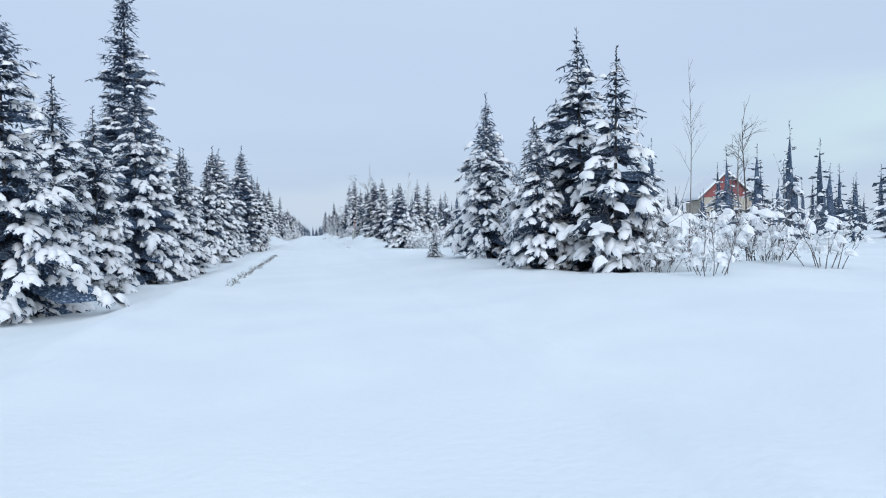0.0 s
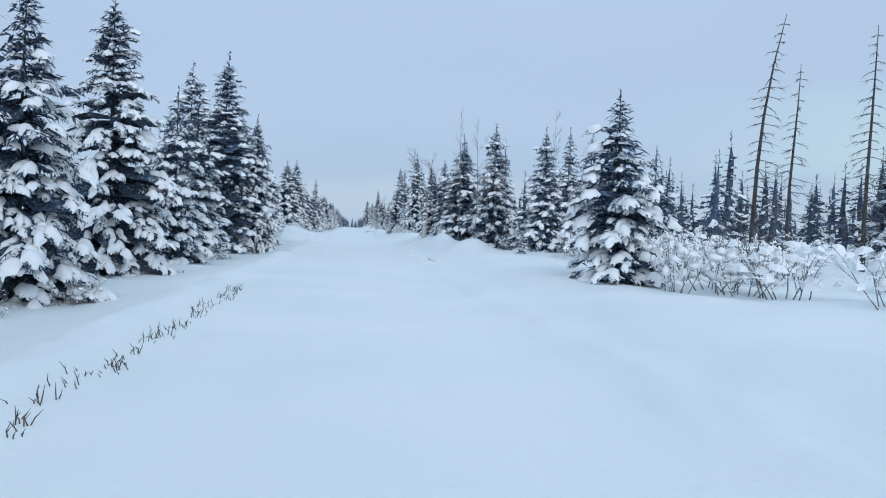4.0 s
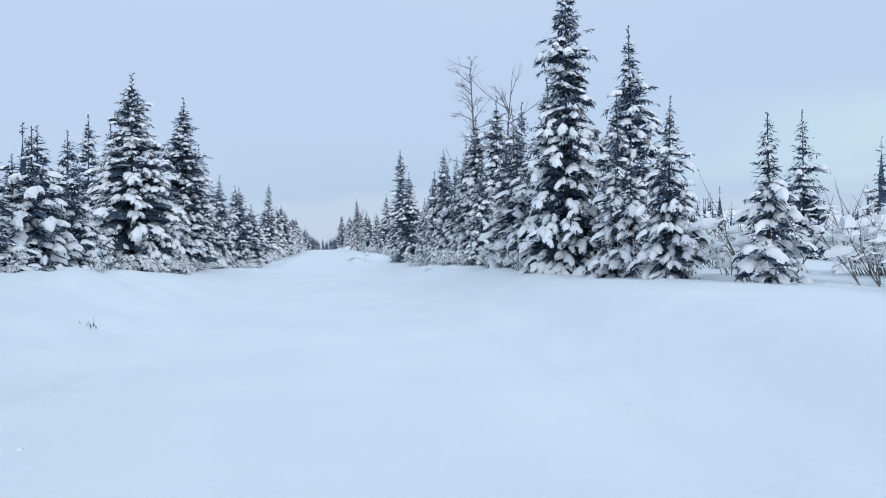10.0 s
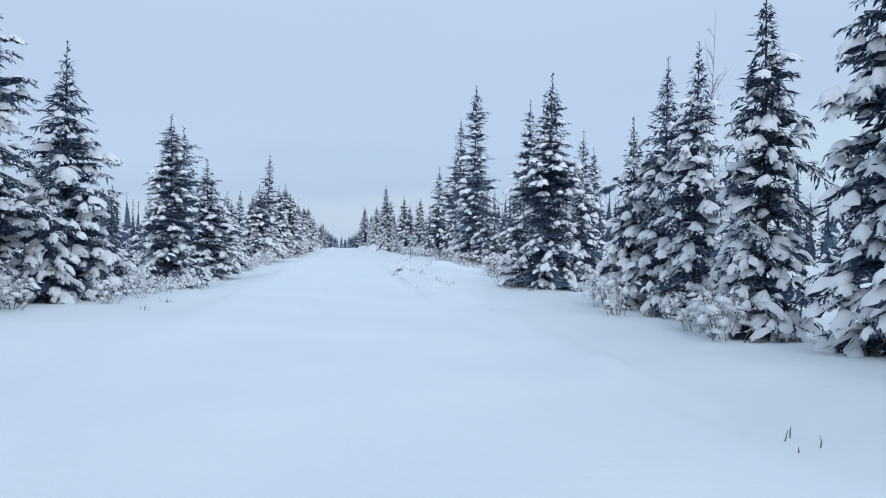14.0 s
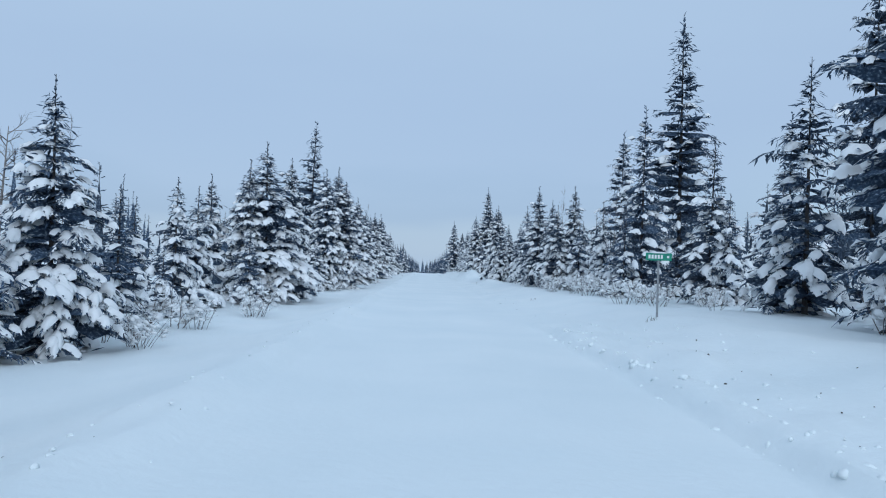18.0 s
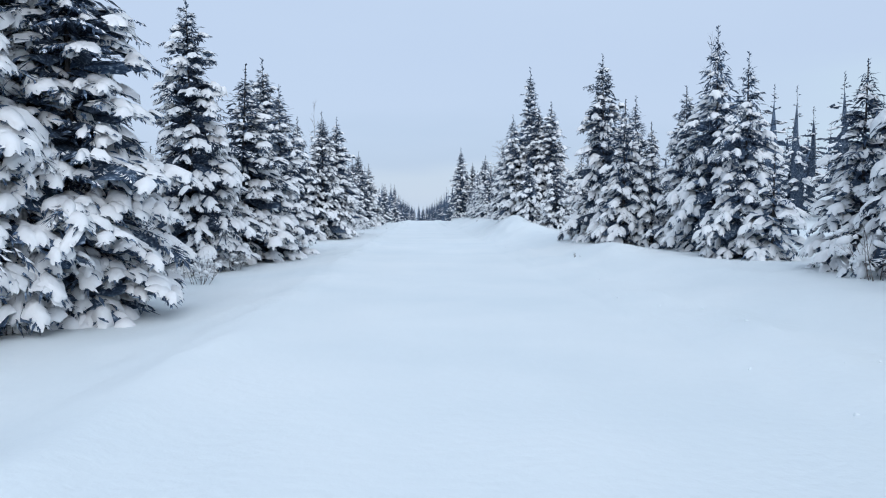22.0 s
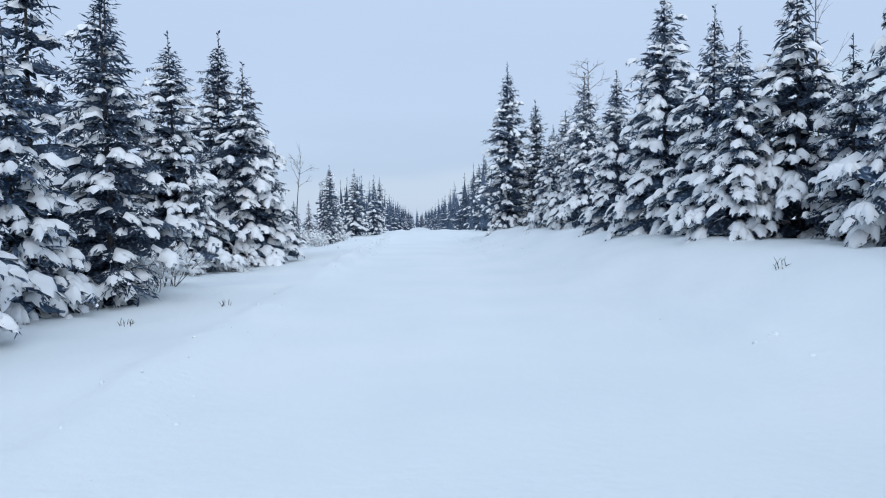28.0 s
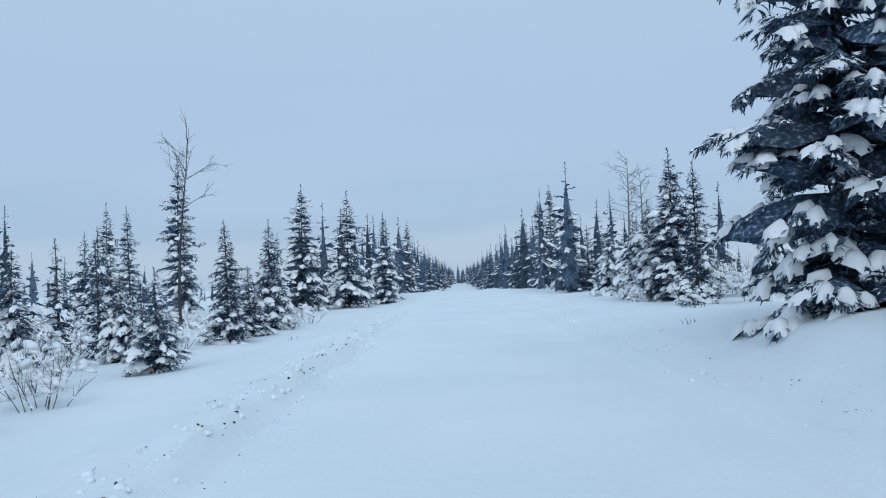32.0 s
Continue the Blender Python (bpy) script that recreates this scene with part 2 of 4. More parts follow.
def ledge(x, y):
    """The ragged step that the plough left, with the tumbled snow just behind it."""
    z = 0.0
    for x0, y0, y1, high in LEDGES:
        if x * x0 <= 0 or not y0 < y < y1:
            continue
        out = abs(x) - abs(x0) - 0.16 * noise.noise((y * 0.55, x0, 4.2)) - 0.07 * noise.noise((y * 1.9, x0, 9.4))
        if out <= 0 or out > 3.2:
            continue
        window = min(1.0, (y - y0) / 5, (y1 - y) / 5)
        step = min(1.0, out / 0.14)
        rough = 0.55 * noise.noise((x * 2.6, y * 1.9, 6.6)) + 0.40 * noise.noise((x * 5.2, y * 2.4, 1.1))
        z += high * window * step * (1 + rough) * (1 - out / 3.2)
    return z


def fall(y):
    """How far the land ahead lies below the road."""
    u = min(1.0, max(0.0, (y - 335) / 140))
    return 3.2 * u * u * (3 - 2 * u) + 0.008 * max(0.0, y - 475)


def ground_height(x, y):
    """The snow's height: a ploughed road along y, with verges that rise or fall away on both sides."""
    a = x - ROAD_LEFT if x < 0 else ROAD_RIGHT - x
    big = noise.noise((x * 0.09, y * 0.07, 1.7))
    mid = noise.noise((x * 0.35, y * 0.28, 5.1))
    fine = noise.noise((x * 1.1, y * 0.9, 8.3))
    long = noise.noise((x * 0.8, y * 0.06, 3.3))
    if a > 0:
        edge = min(1.0, a / 0.9)
        rut = 0.03 * math.exp(-((abs(x - 0.35) - 0.85) / 0.3) ** 2) * (0.7 + 0.6 * mid)
        return 0.018 * fine * edge + 0.05 * (1 - edge) ** 2 + 0.015 * mid + 0.025 * long * edge - rut + ledge(x, y) - fall(y)
    out = -a
    verge = np.interp(y, LEFT_Y, LEFT_Z) if x < 0 else np.interp(y, RIGHT_Y, RIGHT_Z)
    rise = out / 2.6 if out < 2.6 else 1.0
    rise = rise * rise * (3 - 2 * rise)
    crumb = noise.noise((x * 3.1, y * 2.3, 2.9))
    lip = 0.11 * math.exp(-((out - 0.35) / 0.35) ** 2) * (0.6 + mid + 0.7 * crumb)
    wide = min(1.0, out / 14.0)
    soft = min(1.0, out / 1.0)
    z = 0.05 + (verge - 0.05) * rise + lip + soft * (0.07 * mid + 0.06 * big + 0.05 * fine + 0.022 * crumb) + wide * (0.30 * big + 0.12 * mid)
    for hx, hy, hh, hw, hl in HEAPS:
        u, v = (x - hx) / hw, (y - hy) / hl
        if abs(u) < 2.2 and abs(v) < 2.2:
            z += hh * math.exp(-u * u - v * v) * soft * (1 + 0.35 * fine)
    return float(z) + ledge(x, y) - fall(y)


# ---- ground ----
def build_ground():
    xs = sorted(set([round(v, 3) for v in np.concatenate([np.linspace(-9, 9, 91), np.arange(-3.9, -2.0, 0.2), np.arange(2.1, 4.5, 0.2), 9 + np.cumsum(np.geomspace(0.4, 260, 26)), -9 - np.cumsum(np.geomspace(0.4, 260, 26))])]))
    ys = sorted(set([round(v, 3) for v in np.concatenate([np.arange(-14, 330, 0.4), 330 + np.cumsum(np.geomspace(0.8, 300, 26)), -14 - np.cumsum(np.geomspace(1, 300, 18))])]))
    verts = [(x, y, ground_height(x, y)) for y in ys for x in xs]
    w = len(xs)
    faces = [(j * w + i, j * w + i + 1, (j + 1) * w + i + 1, (j + 1) * w + i) for j in range(len(ys) - 1) for i in range(w - 1)]
    ob = part("ground", mesh_of("ground", verts, faces, True), SNOW_GROUND)
    tagged(ob, "snow-covered road and verges, ploughed lane between low soft banks", "snowy ground", kind="structure")


build_ground()


# ---- spruces ----
def blob(shape, frame_at, u0, u1, half, thick, rnd, sides=8):
    """A pillow of snow draped along a bough. frame_at(s): place, across and up at s along it."""
    n = len(shape.v)
    um, ul = (u0 + u1) / 2, (u1 - u0) / 2
    lobes = [rnd.uniform(0.72, 1.22) for _ in range(sides)]
    rims = []
    for scale, lift in ((1.0, 0.0), (0.72, 0.72)):
        for i in range(sides):
            w = 2 * math.pi * (i + 0.5) / sides
            k = lobes[i] * scale
            p, across, up = frame_at(um + math.cos(w) * ul * k)
            rims.append(p + across * (math.sin(w) * half * k) + up * (thick * (lift + rnd.uniform(-0.12, 0.12)) - 0.35 * thick * abs(math.sin(w)) * (1 - lift)))
    p, across, up = frame_at(um)
    shape.v.extend(rims + [p + up * thick * rnd.uniform(0.9, 1.2), p - up * thick * 0.12])
    top, low = n + 2 * sides, n + 2 * sides + 1
    for i in range(sides):
        j = (i + 1) % sides
        shape.f += [(n + i, n + j, n + sides + j, n + sides + i), (n + sides + i, n + sides + j, top), (n + j, n + i, low)]


def pillow(shape, frame_at, half_at, s0, s1, thick, rnd, stations=4):
    """Soft snow heaped on a spray of twigs: a rounded back, with a rim that hangs down in uneven fingers."""
    n = len(shape.v)
    rows = []
    sway = rnd.uniform(-0.25, 0.25)
    for k in range(stations):
        u = k / (stations - 1)
        s = s0 + (s1 - s0) * u
        p, across, up = frame_at(s)
        half = half_at(s) * ((0.72, 1.0, 0.86) if stations == 3 else (0.66, 0.95, 1.0, 0.82))[k]
        high = thick * (0.62 + 0.5 * math.sin(math.pi * min(1.0, 0.25 + 0.75 * u))) * rnd.uniform(0.75, 1.25)
        row = []
        for v in (-1.0, -0.58, 0.0, 0.58, 1.0):
            if abs(v) == 1.0:
                wide, lift = half * (rnd.uniform(1.0, 1.35) if (k + (v > 0)) % 2 else rnd.uniform(0.6, 0.85)), -thick * rnd.uniform(0.2, 1.0)
            else:
                wide, lift = half * rnd.uniform(0.85, 1.1), high * (1.0 if v == 0.0 else rnd.uniform(0.5, 0.85))
            row.append(p + across * (v * wide + (sway * half if v == 0.0 else 0.0)) + up * lift)
        rows.append(row)
        shape.v.extend(row)
    p, across, up = frame_at(s0 - 0.06)
    shape.v.append(p + up * thick * 0.1)
    p, across, up = frame_at(s1)
    q = frame_at(s1 + 0.05)[0]
    ahead = (q - p).normalized()
    for v, far in ((-0.55, 0.9), (0.0, 0.4), (0.55, 1.0)):
        shape.v.append(p + ahead * thick * far * rnd.uniform(0.5, 1.2) + across * (half_at(s1) * v) - up * thick * far * rnd.uniform(0.3, 0.9))
    for k in range(stations - 1):
        for i in range(4):
            c = n + k * 5 + i
            shape.f.append((c, c + 1, c + 6, c + 5))
    back, last, tip = n + stations * 5, n + (stations - 1) * 5, n + stations * 5 + 1
    shape.f += [(back, n + i + 1, n + i) for i in range(4)]
    shape.f += [(last, last + 1, tip), (last + 1, last + 2, tip + 1, tip), (last + 2, last + 3, tip + 2, tip + 1), (last + 3, last + 4, tip + 2)]


def spray(crown, load, p0, ahead, length, sag, snow, rnd, lod):
    """A flat spray of needled twigs at a bough's end, with or without its heap of snow."""
    level = Vector((ahead.x, ahead.y, 0)).normalized()
    across0 = Vector((-level.y, level.x, 0))
    across0 = (across0 + Vector((0, 0, rnd.uniform(-0.3, 0.3)))).normalized()

    def frame_at(s):
        p = p0 + ahead * (length * s) - Vector((0, 0, length * sag * s * s))
        return p, across0, across0.cross((ahead - Vector((0, 0, 2 * sag * s))).normalized()) * -1.0

    wide = length * rnd.uniform(0.46, 0.66)
    half_at = lambda s: wide * min(1.0, 0.5 + 1.5 * max(0.0, s)) * (1.08 - 0.6 * max(0.0, s))
    loaded = rnd.random() < snow
    if loaded:
        n = len(crown.v)
        (a, _, up), (b, _, _), (c, _, _) = frame_at(0.0), frame_at(0.55), frame_at(0.95)
        drop = wide * rnd.uniform(0.2, 0.5)
        crown.v += [a, b - across0 * wide * 0.6 - up * drop, c, b + across0 * wide * 0.6 - up * drop]
        crown.f += [(n, n + 1, n + 2), (n, n + 2, n + 3)]
    twigs = (8, 5)[lod] if loaded else (12, 8)[lod]
    for i in range(twigs):
        s0 = 0.08 + 0.84 * (i + rnd.uniform(0, 0.9)) / twigs
        q = frame_at(s0)[0]
        lean = rnd.uniform(0.5, 1.2) * (1 if i % 2 else -1) * (1.0 if s0 < 0.75 else 0.4)
        d = (ahead * math.cos(lean) + across0 * math.sin(lean) + Vector((0, 0, -2 * sag * s0 - rnd.uniform(-0.1, 0.45)))).normalized()
        sl = half_at(s0) * rnd.uniform(0.85, 1.4)
        blade(crown, q, d, sl, 0.006 + sl * (0.06, 0.085)[lod], rnd, lod)
        if i % 2 == 0:
            e = (d * 0.7 + Vector((rnd.uniform(-0.5, 0.5), rnd.uniform(-0.5, 0.5), -rnd.uniform(0.2, 1.0)))).normalized()
            blade(crown, q + d * sl * rnd.uniform(0.3, 0.8), e, sl * rnd.uniform(0.4, 0.8), 0.006 + sl * (0.055, 0.075)[lod], rnd, lod)
        if rnd.random() < (0.2 if loaded else 0.55) * (0.35 + snow):
            strip(load, q + d * sl * 0.3 + Vector((0, 0, 0.01)), d, sl * rnd.uniform(0.4, 0.75), 0.008 + sl * rnd.uniform(0.06, 0.12), sl * 0.12)
    if loaded:
        cover = rnd.uniform(0.6, 1.0)
        pillow(load, frame_at, lambda s: cover * half_at(s), rnd.uniform(0.05, 0.35), rnd.uniform(0.8, 0.95), (0.015 + 0.19 * length) * rnd.uniform(0.6, 1.25), rnd, 4 if lod == 0 and length > 0.3 else 3)


def tent(shape, frame_at, length, rnd):
    """The dense dark needles along a bough, hanging to both sides with a ragged hem."""
    n = len(shape.v)
    for k, half in enumerate((0.10, 0.24, 0.22, 0.06)):
        p, across, up = frame_at(0.04 + 0.28 * k)
        half *= length
        shape.v += [p - across * half * rnd.uniform(0.5, 1.2) - Vector((0, 0, half * rnd.uniform(0.4, 1.3))), p, p + across * half * rnd.uniform(0.5, 1.2) - Vector((0, 0, half * rnd.uniform(0.4, 1.3)))]
    for k in range(3):
        c = n + 3 * k
        shape.f += [(c, c + 1, c + 4, c + 3), (c + 1, c + 2, c + 5, c + 4)]


def strip(shape, p, d, length, half, thick):
    """A ridge of snow lying along a twig."""
    side = d.cross(Vector((0, 0, 1)))
    side = side.normalized() if side.length > 1e-3 else Vector((1, 0, 0))
    mid, lift = p + d * (length * 0.55), Vector((0, 0, thick))
    n = len(shape.v)
    shape.v += [p + lift * 0.6, mid + side * half - lift * 0.4, p + d * length + lift * 0.3, mid - side * half - lift * 0.4]
    shape.f += [(n, n + 1, n + 2), (n, n + 2, n + 3)]


def blade(shape, p, d, length, half, rnd, lod):
    """A needled twig, slim and tilted a little to one side."""
    side = d.cross(Vector((0, 0, 1)))
    side = side.normalized() if side.length > 1e-3 else Vector((1, 0, 0))
    tilt = rnd.uniform(-0.9, 0.9)
    side = side * math.cos(tilt) + side.cross(d) * math.sin(tilt)
    mid = p + d * (length * rnd.uniform(0.35, 0.6))
    n = len(shape.v)
    shape.v += [p, mid + side * half, p + d * length - Vector((0, 0, length * rnd.uniform(0, 0.2))), mid - side * half]
    shape.f.append((n, n + 1, n + 2, n + 3))


def spruce_master(seed, height, radius, snow, lod, skirt=0.05, power=0.85, ragged=0.16):
    """Trunk, needles and snow of one spruce. lod 0 is the finest."""
    rnd = random.Random(seed)
    trunk, crown, load = Shape(), Shape(), Shape()
    bend = (rnd.uniform(-0.015, 0.015) * height, rnd.uniform(-0.015, 0.015) * height)
    axis = lambda z: Vector((bend[0] * (z / height) ** 2, bend[1] * (z / height) ** 2, z))
    r0 = 0.0135 * height ** 0.75 + 0.01
    trunk.tube([axis(-0.3), axis(height * 0.35), axis(height * 0.7), axis(height * 1.045)], [r0 * 1.15, r0 * 0.75, r0 * 0.4, 0.006], 6 if lod < 2 else 4)
    gap = (0.28, 0.36, 0.7, 0.85)[lod] * (height / 6.0) ** (0.35, 0.4, 0.45, 0.45)[lod]
    unit = (0.38, 0.46)[lod > 0] * (height / 6.0) ** 0.22
    z = max(0.10, skirt * height)
    tier = 0.0
    if lod < 2:  # dead twigs and needles close to the trunk
        for i in range(int(height * (150, 80)[lod])):
            t = rnd.random() ** 0.9 * 0.95
            a, r = rnd.uniform(0, 6.28), radius * 0.68 * (1 - t) ** power * rnd.uniform(0.06, 1.0)
            p = axis(max(0.1, skirt * height) + t * height) + Vector((math.cos(a) * r, math.sin(a) * r, 0.0))
            d = Vector((math.cos(a + rnd.uniform(-1, 1)), math.sin(a + rnd.uniform(-1, 1)), rnd.uniform(-1.2, 0.5))).normalized()
            size = min(1.0, 0.12 + 2.2 * radius * (1 - t) ** power)
            blade(crown, p, d, rnd.uniform(0.14, 0.32) * size, rnd.uniform(0.018, 0.036) * size, rnd, lod)
    if lod > 1:  # a ragged dark core
        rings, spokes = (0, 0, 4, 3)[lod], (0, 0, 5, 4)[lod]
        core = []
        for i in range(rings):
            t = i / rings
            for k in range(spokes):
                w = 6.283 * (k + rnd.uniform(-0.3, 0.3)) / spokes
                r = radius * (0, 0, 0.34, 0.45)[lod] * (1 - t) ** power * rnd.uniform(0.35, 1.35)
                core.append(axis(max(0.1, skirt * height) + t * height * 0.9) + Vector((math.cos(w) * r, math.sin(w) * r, rnd.uniform(-0.4, 0.4) * height / rings)))
        core.append(axis(height * 0.93))
        crown.add(core, [(i * spokes + k, i * spokes + (k + 1) % spokes, (i + 1) * spokes + (k + 1) % spokes, (i + 1) * spokes + k) for i in range(rings - 1) for k in range(spokes)]
                  + [((rings - 1) * spokes + k, (rings - 1) * spokes + (k + 1) % spokes, rings * spokes) for k in range(spokes)])
    while z < height * 0.975:
        t = z / height
        tier = 0.6 * tier + rnd.uniform(-ragged, ragged)
        reach = radius * (min(1.0, 0.72 + 2.2 * t) * (1 - t) ** power * (1 - 0.4 * max(0.0, (t - 0.55) / 0.45)) + 0.02) * (1 + tier)
        count = max(4, round((6.0, 5.4, 4.8, 5)[lod] * (0.62 + 0.5 * (1 - t))))
        turn = rnd.uniform(0, 6.28)
        for k in range(count):
            az = turn + 6.283 * (k + rnd.uniform(-0.35, 0.35)) / count
            length = reach * rnd.uniform(0.6, 1.2)
            rise = rnd.uniform(0.04, 0.26) + 1.3 * max(0.0, t - 0.6)
            droop = rnd.uniform(0.30, 0.68) * (1.12 - t) * (0.5 + 0.55 * snow)
            root = axis(min(height, z + rnd.uniform(-0.5, 0.5) * gap))
            out = Vector((math.cos(az), math.sin(az), 0))
            side = Vector((-out.y, out.x, 0))

            def frame_at(s):
                p = root + out * (length * s) + Vector((0, 0, length * (rise * s - droop * s * s)))
                up = (Vector((0, 0, 1)) - out * (rise - 2 * droop * s)).normalized()
                return p, side, up

            if lod < 2:
                thin = 1.12 - 0.75 * t
                tent(crown, frame_at, length, rnd)
                p0 = frame_at(0.1)[0]
                d = frame_at(0.95)[0] - p0
                blade(crown, p0, d.normalized(), d.length, 0.008 + length * 0.025, rnd, lod)
                tip = min(length, unit * rnd.uniform(0.75, 1.2))
                p0 = frame_at(max(0.0, 1.0 - tip / length))[0]
                d = (frame_at(1.0)[0] - p0).normalized()
                spray(crown, load, p0, d, tip, 0.25 * snow, snow * thin, rnd, lod)
                more = int((length - 0.6 * unit) / (unit * (0.44, 0.6)[lod]) + rnd.random())
                for i in range(max(0, more)):
                    s0 = 0.36 + 0.58 * (i + rnd.random()) / more
                    p0, _, up = frame_at(s0)
                    turn_out = rnd.uniform(0.35, 1.15) * (1 if i % 2 else -1)
                    d = (out * math.cos(turn_out) + side * math.sin(turn_out) + Vector((0, 0, 0.7 * (rise - 2 * droop * s0) + rnd.uniform(-0.2, 0.15)))).normalized()
                    reach_out = unit * rnd.uniform(0.6, 1.05) * (1.35 if rnd.random() < 0.1 else 1.0)
                    spray(crown, load, p0 + d * unit * 0.12 + up * rnd.uniform(-0.08, 0.04), d, reach_out, 0.3 * snow, snow * thin, rnd, lod)
                continue
            loaded = rnd.random() < snow * (1.0 - 0.35 * t * t)
            twigs = (0, 0, 3, 0)[lod]
            for i in range(twigs):
                s0 = 0.12 + 0.84 * (i + rnd.uniform(0, 0.8)) / twigs
                p0 = frame_at(s0)[0]
                sl = min(0.7, length * (0.6 - 0.24 * s0)) * rnd.uniform(0.65, 1.25)
                lean = rnd.uniform(0.4, 1.05) * (1 if i % 2 else -1)
                d = (out * math.cos(lean) + side * math.sin(lean) + Vector((0, 0, rise - 2 * droop * s0 - rnd.uniform(-0.2, 0.45)))).normalized()
                blade(crown, p0, d, sl, min(0.2, sl * 0.4), rnd, lod)
            p0 = frame_at(0.1)[0]
            d = frame_at(1.0)[0] - p0
            blade(crown, p0, d.normalized(), d.length * 1.08, min((0, 0, 0.3, 9)[lod], length * (0, 0, 0.2, 0.3)[lod]), rnd, lod)
            if loaded and lod == 2:
                pillow(load, frame_at, lambda s: length * 0.3 * (1.1 - 0.6 * s), 0.4, 0.97, length * 0.12, rnd, 2)
            elif loaded:
                strip(load, frame_at(0.3)[0] + Vector((0, 0, 0.02)), (frame_at(1.0)[0] - frame_at(0.3)[0]).normalized(), length * 0.75, length * 0.24, length * 0.14)
        z += gap * rnd.uniform(0.75, 1.2) * (1.12 - 0.5 * t)
    for k in range(9):
        az = rnd.uniform(0, 6.28)
        blade(crown, axis(height * (0.945 + 0.011 * k)), Vector((math.cos(az) * 0.6, math.sin(az) * 0.6, 0.8)).normalized(), 0.022 * height, 0.005 * height, rnd, lod)
    return trunk.mesh("trunk"), crown.mesh("crown"), load.mesh("snow_load", True)


KINDS = {  # crown radius for a height of 1, snow, skirt, taper, unevenness, label
    "heavy": (0.215, 0.93, 0.015, 0.66, 0.16, "spruce tree with thick fresh snow on its drooping boughs"),
    "light": (0.195, 0.52, 0.02, 0.66, 0.18, "dark green spruce tree with a thin load of snow"),
    "narrow": (0.155, 0.84, 0.02, 0.62, 0.2, "narrow spruce tree with heaps of snow on short boughs"),
    "slim": (0.13, 0.34, 0.04, 0.55, 0.28, "tall narrow dark spruce with little snow on short ragged boughs"),
}
SIZES = (2.4, 3.8, 5.6, 8.0, 11.0)
SPRUCE_MESHES = {}


def spruce_meshes(kind, size, lod, variant):
    key = (kind, size, lod, variant)
    if key not in SPRUCE_MESHES:
        radius, snow, skirt, power, ragged, _ = KINDS[kind]
        seed = SIZES.index(size) * 100 + variant * 17 + lod * 7 + len(kind) * 1000
        SPRUCE_MESHES[key] = spruce_master(seed, size, radius * size, snow, lod, skirt, power, ragged)
    return SPRUCE_MESHES[key]


def spruce_pose(x, y, height, width, size):
    k = height / size
    return Matrix.Translation((x, y, ground_height(x, y) - 0.05)) @ Matrix.Rotation((x * 12.9 + y * 7.3) % 6.283, 4, "Z") @ Matrix.Diagonal((k * width, k * width, k, 1))


def spruce(x, y, height, width=1.0, kind="heavy"):
    """A spruce of that height in metres; width stretches its crown."""
    lod = 0 if abs(x) < 8.3 and y < 315 else 1
    size = min(SIZES, key=lambda h: abs(math.log(h / height)))
    variant = int(abs(x * 71 + y * 37)) % (3 if lod == 0 else 2)
    trunk, crown, load = spruce_meshes(kind, size, lod, variant)
    top = new("spruce_tree")
    part("trunk", trunk, BARK, top)
    part("crown", crown, NEEDLES, top)
    tagged(part("snow_load", load, SNOW_LOAD, top, "white snow lying on the boughs"), kind="stuff")
    top.matrix_world = spruce_pose(x, y, height, width, size)
    label = KINDS[kind][5]
    if height < 2.6:
        label = "small young spruce half buried in soft snow"
    return tagged(top, label, "spruce", "spruces along the road")


# ---- bare trees, shrubs and stalks ----
def branch(shape, p, d, length, radius, depth, rnd, spread, sag=0.0, sides=4):
    """A limb that forks into thinner ones."""
    points, radii = [p], [radius]
    n = 3 if depth else 2
    for i in range(n):
        d = (d + Vector((rnd.uniform(-1, 1), rnd.uniform(-1, 1), rnd.uniform(-0.5, 0.7) - sag)) * 0.16).normalized()
        points.append(points[-1] + d * (length / n))
        radii.append(radius * (1 - 0.62 * (i + 1) / n))
    shape.tube(points, radii, sides if depth > 1 else 3)
    if depth:
        for i in range(rnd.choice((3, 4, 4, 5))):
            k = rnd.uniform(0.35, 1.0)
            j = min(n - 1, int(k * n))
            at = points[j].lerp(points[j + 1], k * n - j)
            e = d.orthogonal().normalized()
            e = Matrix.Rotation(rnd.uniform(0, 6.28), 3, d) @ e
            branch(shape, at, (d + e * rnd.uniform(0.5, 1.0) * spread).normalized(), length * rnd.uniform(0.38, 0.62), radius * 0.42, depth - 1, rnd, spread, sag, sides)


